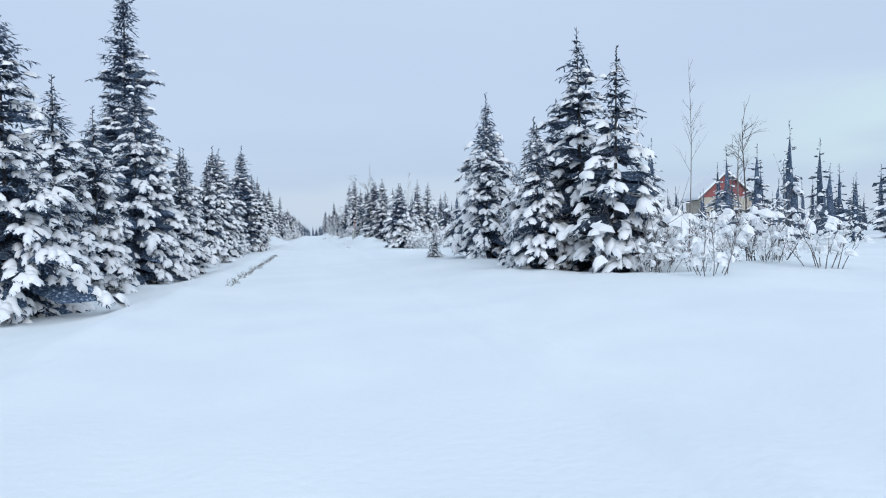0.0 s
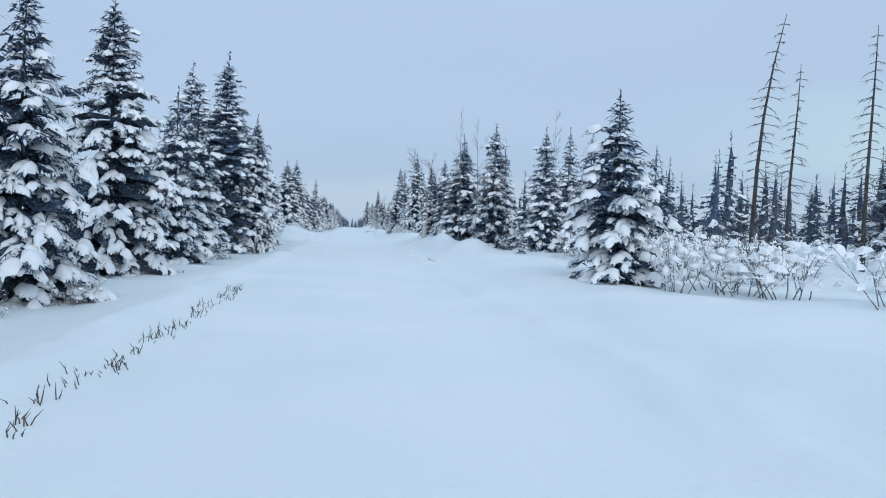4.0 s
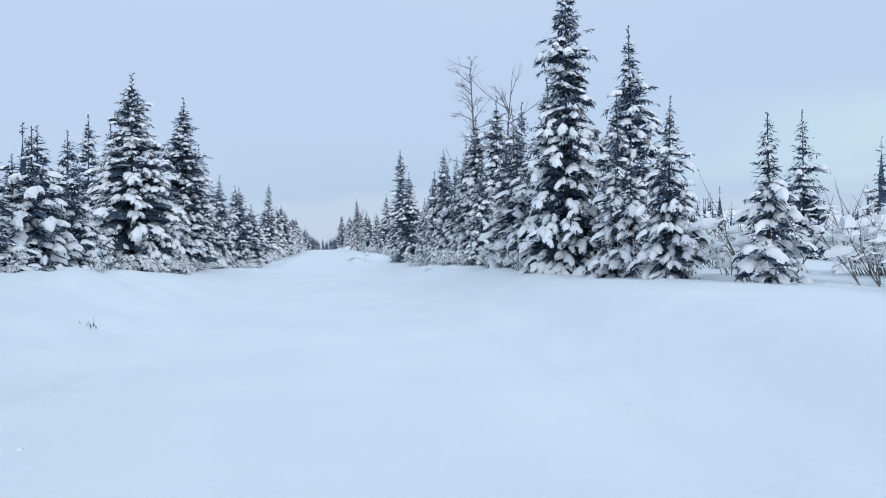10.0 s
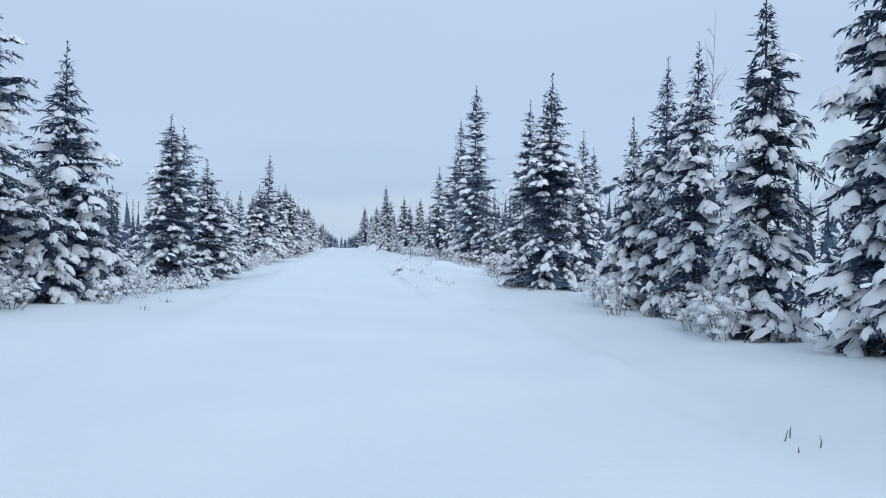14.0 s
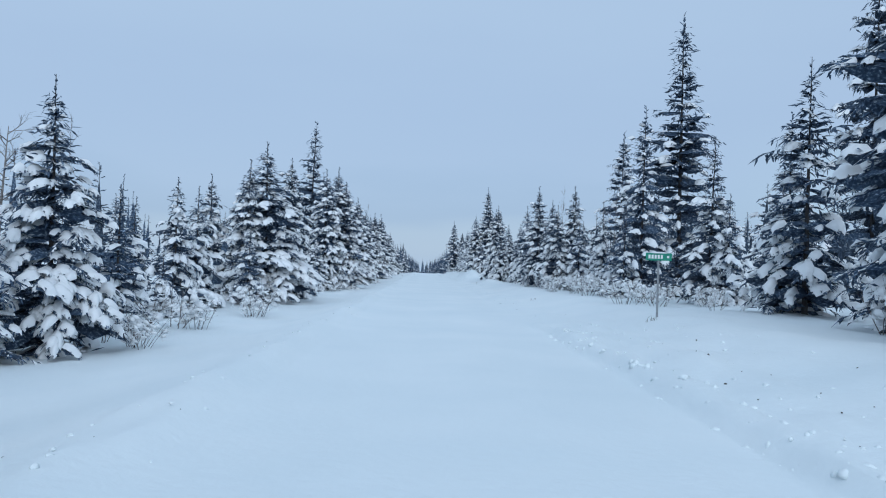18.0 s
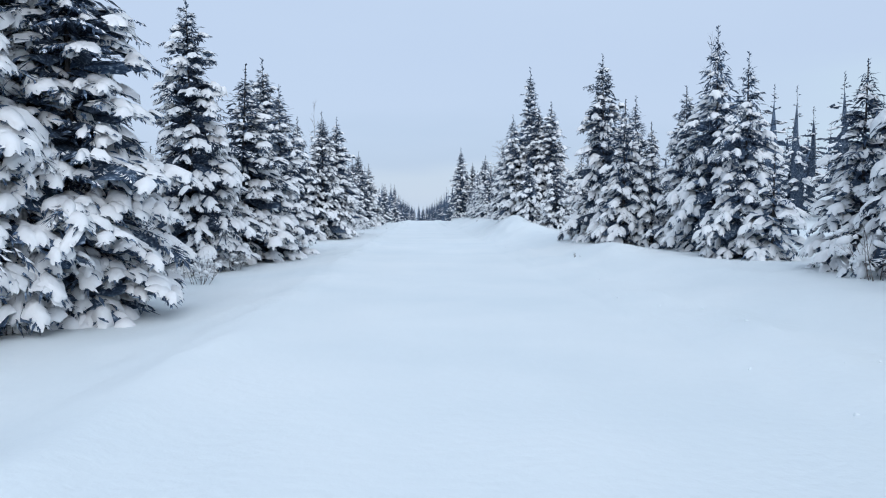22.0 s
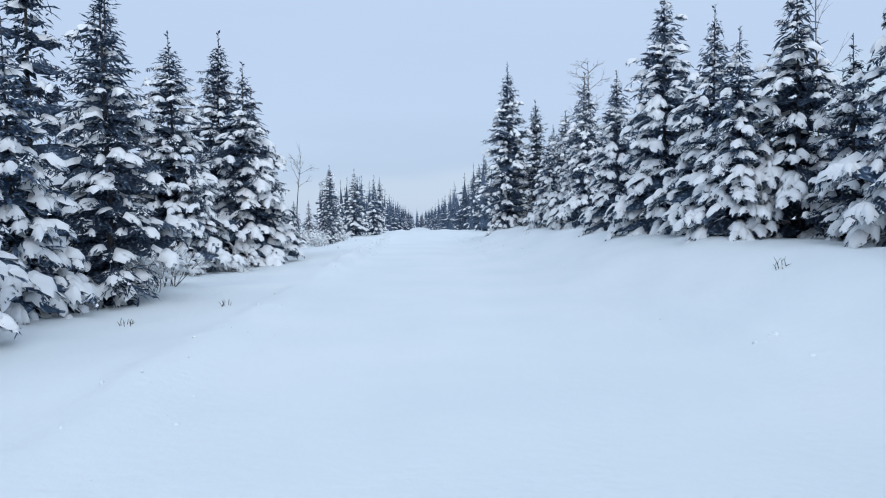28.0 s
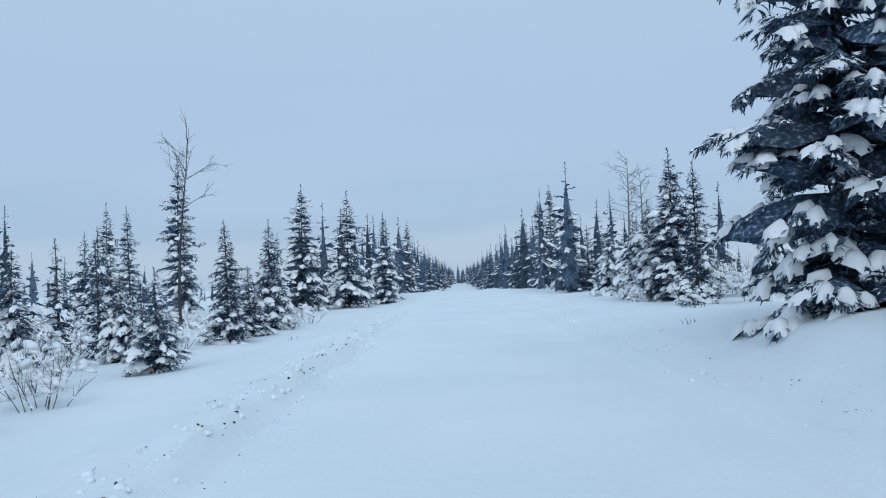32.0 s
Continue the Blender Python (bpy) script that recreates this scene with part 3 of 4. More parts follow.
def bare_tree(x, y, height, style="birch", lean=0.0, label=""):
    """A leafless tree. birch: a fine round crown; snag: a dead trunk with a few bent limbs; whip: one thin stem; stripped: a dead spruce with short drooping twigs."""
    rnd = random.Random(int(x * 100 + y * 10))
    trunk, limbs = Shape(), Shape()
    top = new("bare_tree")
    axis = lambda t: Vector((lean * t * t + 0.05 * math.sin(5 * t + x), 0.06 * math.sin(4 * t + y), height * t))
    r0 = {"birch": 0.012, "snag": 0.008, "whip": 0.0028, "stripped": 0.010}[style] * height + (0.003 if style == "whip" else 0.006)
    trunk.tube([axis(-0.04), axis(0.2), axis(0.4), axis(0.6), axis(0.8), axis(1.0)], [r0 * 1.1, r0 * 0.85, r0 * 0.65, r0 * 0.5, r0 * 0.3, r0 * 0.1], 6)
    if style == "birch":
        for i in range(24):
            t = 0.45 + 0.54 * (i + rnd.random()) / 24
            a = rnd.uniform(0, 6.28)
            branch(limbs, axis(t), Vector((math.cos(a), math.sin(a), rnd.uniform(0.3, 1.1))).normalized(), height * rnd.uniform(0.10, 0.17) * (1.3 - 0.6 * t), r0 * 0.2, 2, rnd, 0.9, 0.25)
    elif style == "snag":
        for i in range(11):
            t = rnd.uniform(0.5, 0.97)
            a = rnd.uniform(0, 6.28)
            branch(limbs, axis(t), Vector((math.cos(a), math.sin(a), rnd.uniform(0.5, 2.2))).normalized(), height * rnd.uniform(0.07, 0.20), r0 * 0.36, 1 + (i % 2), rnd, 0.7)
    elif style == "whip":
        for i in range(16):
            t = rnd.uniform(0.3, 0.97)
            a = rnd.uniform(0, 6.28)
            branch(limbs, axis(t), Vector((math.cos(a) * 0.5, math.sin(a) * 0.5, 1.0)).normalized(), height * 0.16 * (1.2 - t), r0 * 0.35, 1, rnd, 0.6)
    else:
        t = 0.12
        while t < 0.98:
            for k in range(3):
                a = rnd.uniform(0, 6.28)
                branch(limbs, axis(t), Vector((math.cos(a), math.sin(a), -0.15)).normalized(), height * rnd.uniform(0.05, 0.15) * (1.15 - t), r0 * 0.22, 1, rnd, 0.6, 0.5)
            t += 0.035
    part("trunk", trunk.mesh("trunk", True), BARK if style in ("snag", "stripped") else BIRCH, top)
    tagged(part("bare_crown", limbs.mesh("bare_crown"), TWIG, top), kind="stuff")
    top.matrix_world = Matrix.Translation((x, y, ground_height(x, y) - 0.05))
    text = {"birch": "leafless birch with a fine crown of bare grey twigs", "snag": "dead leafless tree with a few crooked bare limbs", "whip": "thin bare sapling standing out of the snow",
            "stripped": "dead grey spruce stripped of its needles"}[style]
    return tagged(top, label or text, "bare tree", "bare trees")


SHRUB_MESHES = {}
FAR_BRUSH = []


def shrub(x, y, height, width=1.0, snowy=True):
    """A clump of bare stems with snow caught in it."""
    variant = (int(abs(x * 31 + y * 17)) % 4, snowy)
    if variant not in SHRUB_MESHES:
        rnd = random.Random(variant[0] + 50)
        stems, load = Shape(), Shape()
        for i in range(9):
            a, r = rnd.uniform(0, 6.28), rnd.uniform(0.02, 0.28)
            p = Vector((math.cos(a) * r, math.sin(a) * r, -0.12))
            d = Vector((math.cos(a) * rnd.uniform(0.1, 0.75), math.sin(a) * rnd.uniform(0.1, 0.75), 1)).normalized()
            branch(stems, p, d, rnd.uniform(0.6, 1.05), 0.011, 1, rnd, 0.7)
            if snowy:
                for k in range(3):
                    q = p + d * rnd.uniform(0.3, 0.95) + Vector((rnd.uniform(-0.18, 0.18), rnd.uniform(-0.18, 0.18), 0))
                    e = Vector((math.cos(a + k), math.sin(a + k), -0.25)).normalized()
                    e2 = Vector((-e.y, e.x, 0))
                    size = rnd.uniform(0.05, 0.14)
                    blob(load, lambda s: (q + e * (s - 0.5) * size * 2.4, e2, Vector((0, 0, 1))), 0.0, 1.0, size * 0.65, size * 0.7, rnd, 5)
                for k in range(10):
                    w = rnd.uniform(0, 6.28)
                    q = p + d * rnd.uniform(0.25, 1.05) + Vector((rnd.uniform(-0.25, 0.25), rnd.uniform(-0.25, 0.25), 0))
                    strip(load, q, Vector((math.cos(w), math.sin(w), rnd.uniform(-0.3, 0.9))).normalized(), rnd.uniform(0.06, 0.22), rnd.uniform(0.012, 0.04), rnd.uniform(0.01, 0.04))
        SHRUB_MESHES[variant] = (stems.mesh("clump"), load.mesh("snow_load", True) if snowy else None)
    stems, load = SHRUB_MESHES[variant]
    place = Matrix.Translation((x, y, ground_height(x, y))) @ Matrix.Rotation((x * 5 + y * 3) % 6.283, 4, "Z") @ Matrix.Diagonal((height * width, height * width, height, 1))
    if abs(x) > 8.6 or y > 296:
        FAR_BRUSH.append((place, stems, load))
        return None
    top = new("shrub")
    tagged(part("clump", stems, TWIG, top), kind="stuff")
    if snowy:
        tagged(part("snow_load", load, SNOW_LOAD, top, "white snow caught in the stems"), kind="stuff")
    top.matrix_world = place
    return tagged(top, "bare shrub of thin brown stems with snow caught in it" if snowy else "bare shrub of thin brown stems in the snow", "shrub", "shrubs on the verge")


def merged(name, items, mats, label, category):
    """Many small plants as one mass. items: pose and one mesh for each material."""
    verts, faces, slots, cache = [], [], [], {}
    for place, *meshes in items:
        m = np.array(place)
        for slot, me in enumerate(meshes):
            if me is None:
                continue
            if me.name not in cache:
                co = np.empty(len(me.vertices) * 3)
                me.vertices.foreach_get("co", co)
                cache[me.name] = (co.reshape(-1, 3), [tuple(p.vertices) for p in me.polygons])
            co, polys = cache[me.name]
            n = len(verts)
            verts.extend((co @ m[:3, :3].T + m[:3, 3]).tolist())
            faces.extend([tuple(i + n for i in p) for p in polys])
            slots.extend([slot] * len(polys))
    me = mesh_of(name, verts, faces)
    for mat in mats:
        me.materials.append(mat)
    me.polygons.foreach_set("material_index", slots)
    tagged(part(name, me, None), label, category, kind="stuff")


# ---- spruces along the road ----
spruce(-6.1, 18.1, 7.0, 1.20, "heavy")
spruce(8.9, 19.1, 6.0, 1.10, "heavy")
spruce(7.1, 20.4, 4.0, 1.10, "heavy")
spruce(8.7, 21.2, 7.0, 1.11, "heavy")
spruce(7.7, 21.8, 3.3, 1.10, "heavy")
spruce(7.7, 22.6, 4.5, 1.10, "heavy")
spruce(8.5, 22.8, 5.1, 1.10, "heavy")
spruce(-6.8, 23.4, 6.4, 1.25, "heavy")
spruce(-6.2, 25.4, 5.8, 1.18, "heavy")
spruce(8.2, 25.4, 3.0, 1.10, "heavy")
spruce(8.3, 27.0, 3.4, 1.10, "heavy")
spruce(7.3, 27.6, 5.2, 1.10, "heavy")
spruce(7.7, 29.4, 6.5, 1.10, "heavy")
spruce(-6.2, 30.9, 7.9, 1.12, "heavy")
spruce(5.8, 31.2, 1.1, 1.50, "heavy")
spruce(-6.2, 33.7, 7.0, 1.17, "heavy")
spruce(-7.5, 34.9, 12.7, 1.14, "slim")
spruce(-5.5, 36.4, 5.6, 1.14, "heavy")
spruce(-6.3, 42.2, 6.4, 1.20, "heavy")
spruce(-7.4, 48.5, 7.0, 1.10, "heavy")
spruce(-6.1, 49.4, 6.3, 1.10, "heavy")
spruce(6.5, 50.2, 4.3, 1.30, "heavy")
spruce(21.0, 52.6, 8.8, 1.10, "light")
spruce(21.0, 54.5, 7.1, 1.10, "light")
spruce(-6.6, 56.5, 8.0, 1.10, "heavy")
spruce(19.7, 54.6, 6.9, 1.10, "light")
spruce(11.4, 59.7, 4.0, 1.10, "light")
spruce(22.0, 60.3, 6.4, 1.10, "light")
spruce(6.8, 61.0, 0.8, 1.50, "heavy")
spruce(22.0, 61.5, 4.9, 1.29, "slim")
spruce(-6.2, 62.6, 6.4, 1.13, "heavy")
spruce(8.1, 62.8, 4.8, 1.10, "light")
spruce(12.0, 64.9, 3.5, 1.19, "light")
spruce(6.9, 67.7, 5.6, 1.11, "light")
spruce(10.8, 65.5, 5.1, 1.21, "heavy")
spruce(8.5, 65.7, 3.0, 1.47, "heavy")
spruce(10.0, 65.8, 5.3, 1.10, "light")
spruce(-6.2, 66.1, 6.3, 1.37, "heavy")
spruce(-8.7, 68.7, 5.5, 1.10, "light")
spruce(-8.8, 70.6, 5.4, 1.10, "light")
spruce(8.4, 72.6, 4.9, 1.10, "light")
spruce(-4.6, 73.5, 7.0, 0.80, "heavy")
spruce(-6.1, 72.0, 9.7, 1.25, "light")
spruce(6.9, 77.4, 6.2, 1.23, "light")
spruce(8.3, 77.1, 4.0, 1.12, "heavy")
spruce(9.9, 77.8, 2.6, 1.10, "light")
spruce(6.3, 78.4, 3.2, 1.10, "heavy")
spruce(7.2, 79.1, 5.9, 1.10, "light")
spruce(6.1, 80.6, 3.2, 1.10, "light")
spruce(6.9, 80.9, 4.1, 1.10, "light")
spruce(-6.6, 82.1, 8.3, 1.12, "light")
spruce(6.5, 83.4, 5.2, 1.10, "light")
spruce(-5.9, 83.2, 7.9, 1.10, "light")
spruce(5.7, 84.3, 3.4, 1.12, "heavy")
spruce(-6.5, 86.3, 7.2, 1.30, "heavy")
spruce(6.0, 84.9, 4.3, 1.10, "light")
spruce(-6.9, 93.3, 7.5, 1.10, "light")
spruce(-7.9, 94.4, 6.6, 1.10, "light")
spruce(-6.9, 95.6, 6.5, 1.10, "light")
spruce(7.4, 97.4, 2.7, 1.15, "narrow")
spruce(-7.7, 99.6, 3.0, 1.37, "light")
spruce(7.0, 100.1, 3.5, 1.01, "narrow")
spruce(-7.3, 100.6, 4.1, 1.24, "light")
spruce(8.0, 104.2, 6.0, 1.01, "narrow")
spruce(6.9, 101.7, 2.7, 1.01, "narrow")
spruce(-7.7, 101.7, 3.1, 1.22, "light")
spruce(6.7, 102.1, 3.0, 1.01, "narrow")
spruce(7.2, 103.1, 4.2, 1.15, "narrow")
spruce(-7.6, 104.6, 4.1, 1.40, "light")
spruce(6.3, 104.3, 7.4, 1.01, "narrow")
spruce(-7.7, 107.0, 3.3, 1.25, "light")
spruce(-7.5, 108.1, 4.2, 1.35, "light")
spruce(7.1, 108.1, 5.6, 1.35, "narrow")
spruce(-7.3, 109.9, 4.3, 1.10, "light")
spruce(-11.6, 126.2, 7.8, 1.10, "light")
spruce(6.9, 111.6, 5.2, 1.35, "narrow")
spruce(6.5, 109.8, 4.4, 1.30, "narrow")
spruce(-8.9, 120.6, 6.6, 1.10, "light")
spruce(7.1, 113.2, 2.9, 1.01, "narrow")
spruce(9.3, 119.4, 7.3, 1.01, "narrow")
spruce(7.2, 118.5, 4.9, 1.01, "narrow")
spruce(-6.9, 115.6, 7.3, 1.20, "heavy")
spruce(-6.9, 119.5, 5.7, 1.13, "light")
spruce(8.2, 119.9, 7.5, 1.01, "narrow")
spruce(7.4, 120.8, 6.8, 1.01, "narrow")
spruce(-7.1, 121.7, 4.2, 1.50, "heavy")
spruce(7.5, 123.8, 6.2, 1.01, "narrow")
spruce(-6.6, 124.0, 8.1, 1.10, "light")
spruce(7.4, 125.7, 4.5, 1.01, "narrow")
spruce(7.6, 126.8, 5.9, 1.01, "narrow")
spruce(7.2, 127.9, 5.6, 1.01, "narrow")
spruce(7.3, 129.0, 6.4, 1.01, "narrow")
spruce(7.1, 131.7, 5.8, 1.01, "narrow")
spruce(-8.0, 137.2, 8.0, 1.10, "light")
spruce(7.5, 135.0, 5.7, 1.01, "narrow")
spruce(-7.3, 134.7, 5.2, 1.10, "heavy")
spruce(7.6, 136.7, 5.8, 1.01, "narrow")
spruce(7.3, 137.8, 4.6, 1.01, "narrow")
spruce(-7.1, 140.5, 6.5, 1.10, "light")
spruce(6.8, 143.8, 6.8, 1.10, "light")
spruce(-7.2, 144.7, 3.3, 1.10, "light")
spruce(6.3, 145.1, 2.2, 1.50, "light")
spruce(10.6, 152.0, 6.2, 1.10, "light")
spruce(-6.9, 151.5, 6.9, 1.10, "light")
spruce(-6.4, 157.0, 5.7, 1.35, "light")
spruce(11.4, 154.8, 5.0, 1.10, "light")
spruce(11.4, 157.2, 4.3, 1.10, "light")
spruce(10.7, 158.4, 4.1, 1.10, "light")
spruce(9.6, 159.2, 4.7, 1.10, "light")
spruce(-8.6, 160.0, 5.9, 1.10, "light")
spruce(9.4, 160.1, 4.2, 1.10, "light")
spruce(8.4, 160.2, 3.3, 1.10, "light")
spruce(8.3, 161.9, 4.1, 1.10, "light")
spruce(8.3, 163.2, 4.2, 1.10, "light")
spruce(8.3, 165.2, 7.4, 1.10, "light")
spruce(8.6, 168.2, 11.1, 1.10, "slim")
spruce(-7.3, 169.1, 5.0, 1.15, "heavy")
spruce(8.6, 172.5, 5.9, 1.10, "light")
spruce(17.7, 191.5, 8.9, 1.10, "light")
spruce(-11.9, 176.8, 4.0, 1.10, "light")
spruce(8.9, 179.1, 5.3, 1.10, "light")
spruce(-8.8, 180.3, 4.3, 1.14, "heavy")
spruce(10.7, 187.3, 12.1, 1.20, "slim")
spruce(-8.6, 182.0, 4.2, 1.10, "heavy")
spruce(-9.7, 187.4, 5.2, 1.10, "heavy")
spruce(-12.7, 184.7, 4.0, 1.10, "light")
spruce(8.5, 185.4, 7.7, 0.99, "light")
spruce(-12.4, 185.9, 4.0, 1.10, "light")
spruce(-7.8, 186.0, 5.7, 1.10, "heavy")
spruce(-7.2, 187.0, 6.6, 1.50, "heavy")
spruce(12.9, 205.3, 10.4, 0.99, "light")
spruce(-6.9, 190.9, 6.4, 1.10, "heavy")
spruce(9.4, 191.4, 4.6, 0.99, "light")
spruce(8.4, 191.5, 4.4, 1.01, "heavy")
spruce(8.2, 195.1, 3.7, 1.12, "heavy")
spruce(6.9, 196.0, 4.5, 0.99, "heavy")
spruce(8.1, 197.0, 5.7, 0.99, "light")
spruce(7.1, 198.6, 5.0, 0.99, "light")
spruce(-7.3, 201.9, 3.1, 1.50, "heavy")
spruce(-9.1, 202.6, 5.1, 1.10, "heavy")
spruce(6.8, 202.0, 6.2, 0.99, "light")
spruce(-7.0, 204.4, 7.7, 1.10, "heavy")
spruce(7.3, 205.4, 3.9, 0.99, "heavy")
spruce(-12.7, 214.2, 7.8, 1.10, "light")
spruce(-6.6, 206.1, 8.1, 1.10, "heavy")
spruce(7.3, 206.8, 3.5, 1.16, "heavy")
spruce(-5.9, 206.0, 7.1, 1.33, "heavy")
spruce(7.5, 211.9, 4.8, 0.99, "heavy")
spruce(7.8, 214.4, 6.0, 0.99, "heavy")
spruce(-6.9, 215.4, 7.7, 1.10, "heavy")
spruce(7.5, 215.9, 4.7, 0.99, "heavy")
spruce(6.9, 217.3, 3.8, 0.99, "heavy")
spruce(8.0, 217.5, 3.3, 0.99, "heavy")
spruce(6.1, 217.6, 4.5, 0.99, "heavy")
spruce(-7.1, 217.7, 5.6, 1.31, "heavy")
spruce(6.8, 218.8, 4.8, 0.99, "heavy")
spruce(6.1, 220.2, 6.4, 0.99, "heavy")
spruce(-6.5, 219.7, 6.5, 1.50, "heavy")
spruce(-6.7, 224.5, 7.6, 1.10, "heavy")
spruce(-5.9, 223.3, 6.4, 1.26, "heavy")
spruce(6.7, 232.4, 3.4, 1.10, "heavy")
spruce(-7.0, 234.7, 6.5, 1.10, "heavy")
spruce(8.0, 235.5, 2.3, 1.50, "heavy")
spruce(-5.9, 236.3, 6.9, 1.10, "heavy")
spruce(7.8, 240.3, 7.4, 1.14, "heavy")
spruce(6.1, 238.0, 3.9, 1.10, "heavy")
spruce(-6.2, 238.1, 6.7, 1.10, "heavy")
spruce(-5.5, 239.3, 7.0, 1.10, "heavy")
spruce(-6.0, 240.3, 5.7, 1.27, "heavy")
spruce(7.0, 240.8, 7.1, 1.26, "heavy")
spruce(6.1, 241.4, 4.9, 1.10, "heavy")
spruce(5.5, 241.0, 6.2, 1.10, "heavy")
spruce(-5.8, 242.9, 4.9, 1.10, "heavy")
spruce(7.3, 245.0, 10.3, 0.85, "light")
spruce(5.8, 246.5, 3.4, 1.10, "heavy")
spruce(-6.5, 247.4, 4.4, 1.10, "heavy")
spruce(5.9, 250.0, 5.4, 1.10, "light")
spruce(-7.0, 252.2, 6.4, 1.10, "heavy")
spruce(6.7, 257.0, 4.3, 1.20, "heavy")
spruce(-6.6, 258.4, 5.5, 1.34, "heavy")
spruce(7.3, 260.6, 5.1, 1.10, "heavy")
spruce(-6.5, 261.8, 4.5, 1.10, "heavy")
spruce(7.2, 262.3, 3.4, 1.10, "light")
spruce(6.0, 264.1, 3.9, 1.10, "heavy")
spruce(-5.8, 263.8, 5.7, 1.10, "light")
spruce(7.1, 263.9, 5.0, 1.10, "heavy")
spruce(6.5, 266.5, 5.0, 1.10, "heavy")
spruce(6.2, 268.9, 6.1, 1.10, "heavy")
spruce(6.0, 272.7, 4.8, 1.10, "heavy")
spruce(-7.5, 272.7, 6.9, 1.22, "heavy")
spruce(6.1, 277.7, 5.1, 1.10, "heavy")
spruce(-7.4, 277.2, 8.0, 1.10, "light")
spruce(-6.1, 275.6, 6.6, 1.20, "heavy")
spruce(-6.8, 280.2, 6.5, 1.10, "light")
spruce(-6.5, 281.0, 4.3, 1.10, "light")
spruce(7.0, 281.7, 6.5, 1.10, "heavy")
spruce(8.5, 282.4, 5.9, 1.10, "light")
spruce(6.1, 284.9, 4.0, 1.10, "heavy")
spruce(-7.0, 287.0, 1.4, 1.50, "heavy")
spruce(7.3, 287.3, 5.6, 1.12, "heavy")
spruce(-8.2, 287.6, 1.7, 1.50, "heavy")
spruce(-6.5, 288.0, 2.3, 1.10, "heavy")
spruce(7.2, 289.7, 5.3, 1.13, "heavy")
spruce(-9.3, 290.1, 3.3, 1.10, "light")
spruce(6.7, 292.0, 7.0, 1.25, "slim")
spruce(-8.0, 294.8, 2.1, 1.22, "heavy")
spruce(-5.5, 294.9, 1.8, 1.31, "light")
spruce(-7.0, 296.8, 1.8, 1.10, "heavy")
spruce(5.0, 292.0, 9.1, 0.95, "light")
spruce(-8.2, 298.3, 2.5, 1.13, "slim")
spruce(-9.1, 298.3, 2.6, 1.10, "slim")
spruce(-7.5, 298.9, 1.7, 1.36, "slim")
spruce(-6.6, 302.3, 3.3, 1.22, "slim")
spruce(-6.6, 304.4, 2.1, 1.25, "light")
spruce(7.1, 304.9, 4.3, 1.10, "slim")
spruce(-6.7, 307.2, 3.7, 1.10, "light")
spruce(7.7, 309.3, 5.5, 1.10, "light")
spruce(-8.9, 322.8, 6.8, 1.24, "light")
spruce(7.5, 311.9, 3.9, 1.10, "heavy")
spruce(7.5, 314.0, 3.1, 1.29, "heavy")
spruce(-6.6, 324.5, 6.5, 1.19, "light")
spruce(7.5, 320.2, 3.6, 1.13, "heavy")
spruce(-4.9, 328.6, 5.6, 1.08, "light")
spruce(8.2, 330.1, 4.2, 1.50, "slim")
spruce(9.7, 348.2, 8.1, 1.21, "slim")
spruce(-6.8, 377.0, 9.1, 0.82, "light")
spruce(10.7, 367.9, 11.3, 1.10, "slim")
spruce(11.0, 383.6, 11.6, 1.33, "slim")
spruce(12.6, 425.1, 13.6, 1.10, "light")
spruce(-15.4, 321.7, 8.3, 1.00, "slim")
spruce(15.6, 181.3, 12.7, 0.85, "light")
spruce(28.7, 201.8, 12.3, 0.90, "light")
spruce(22.0, 101.0, 5.5, 1.00, "heavy")
spruce(20.0, 98.0, 5.0, 1.00, "light")
spruce(24.0, 105.0, 6.0, 1.00, "heavy")
spruce(26.0, 108.0, 5.0, 1.10, "light")
spruce(-15.5, 316.0, 5.2, 0.95, "slim")
spruce(-17.5, 318.0, 5.6, 0.90, "light")
spruce(-12.0, 306.0, 3.6, 1.10, "light")
spruce(-10.4, 303.5, 2.4, 1.20, "heavy")
spruce(-14.5, 310.0, 3.8, 1.00, "light")
spruce(-11.6, 312.5, 4.0, 1.00, "light")
spruce(-9.2, 311.0, 3.2, 1.10, "light")
spruce(-8.6, 316.0, 3.8, 1.00, "light")
spruce(-8.3, 160.8, 7.6, 1.35, "light")
spruce(-8.5, 290.4, 4.2, 1.30, "light")
spruce(-8.6, 266.5, 8.2, 1.10, "light")
spruce(-9.2, 272.0, 8.6, 1.20, "slim")
spruce(20.5, 115.0, 6.2, 1.10, "light")
spruce(22.0, 109.5, 5.0, 1.20, "heavy")
spruce(24.5, 112.0, 5.5, 1.20, "heavy")
spruce(19.0, 106.5, 4.2, 1.20, "heavy")
spruce(26.5, 113.5, 5.2, 1.20, "light")
spruce(-8.7, 208.4, 11.4, 1.30, "slim")
spruce(9.4, 238.8, 4.5, 1.20, "heavy")
spruce(-8.6, 76.0, 10.0, 1.20, "heavy")
spruce(-8.9, 79.8, 9.2, 1.15, "light")

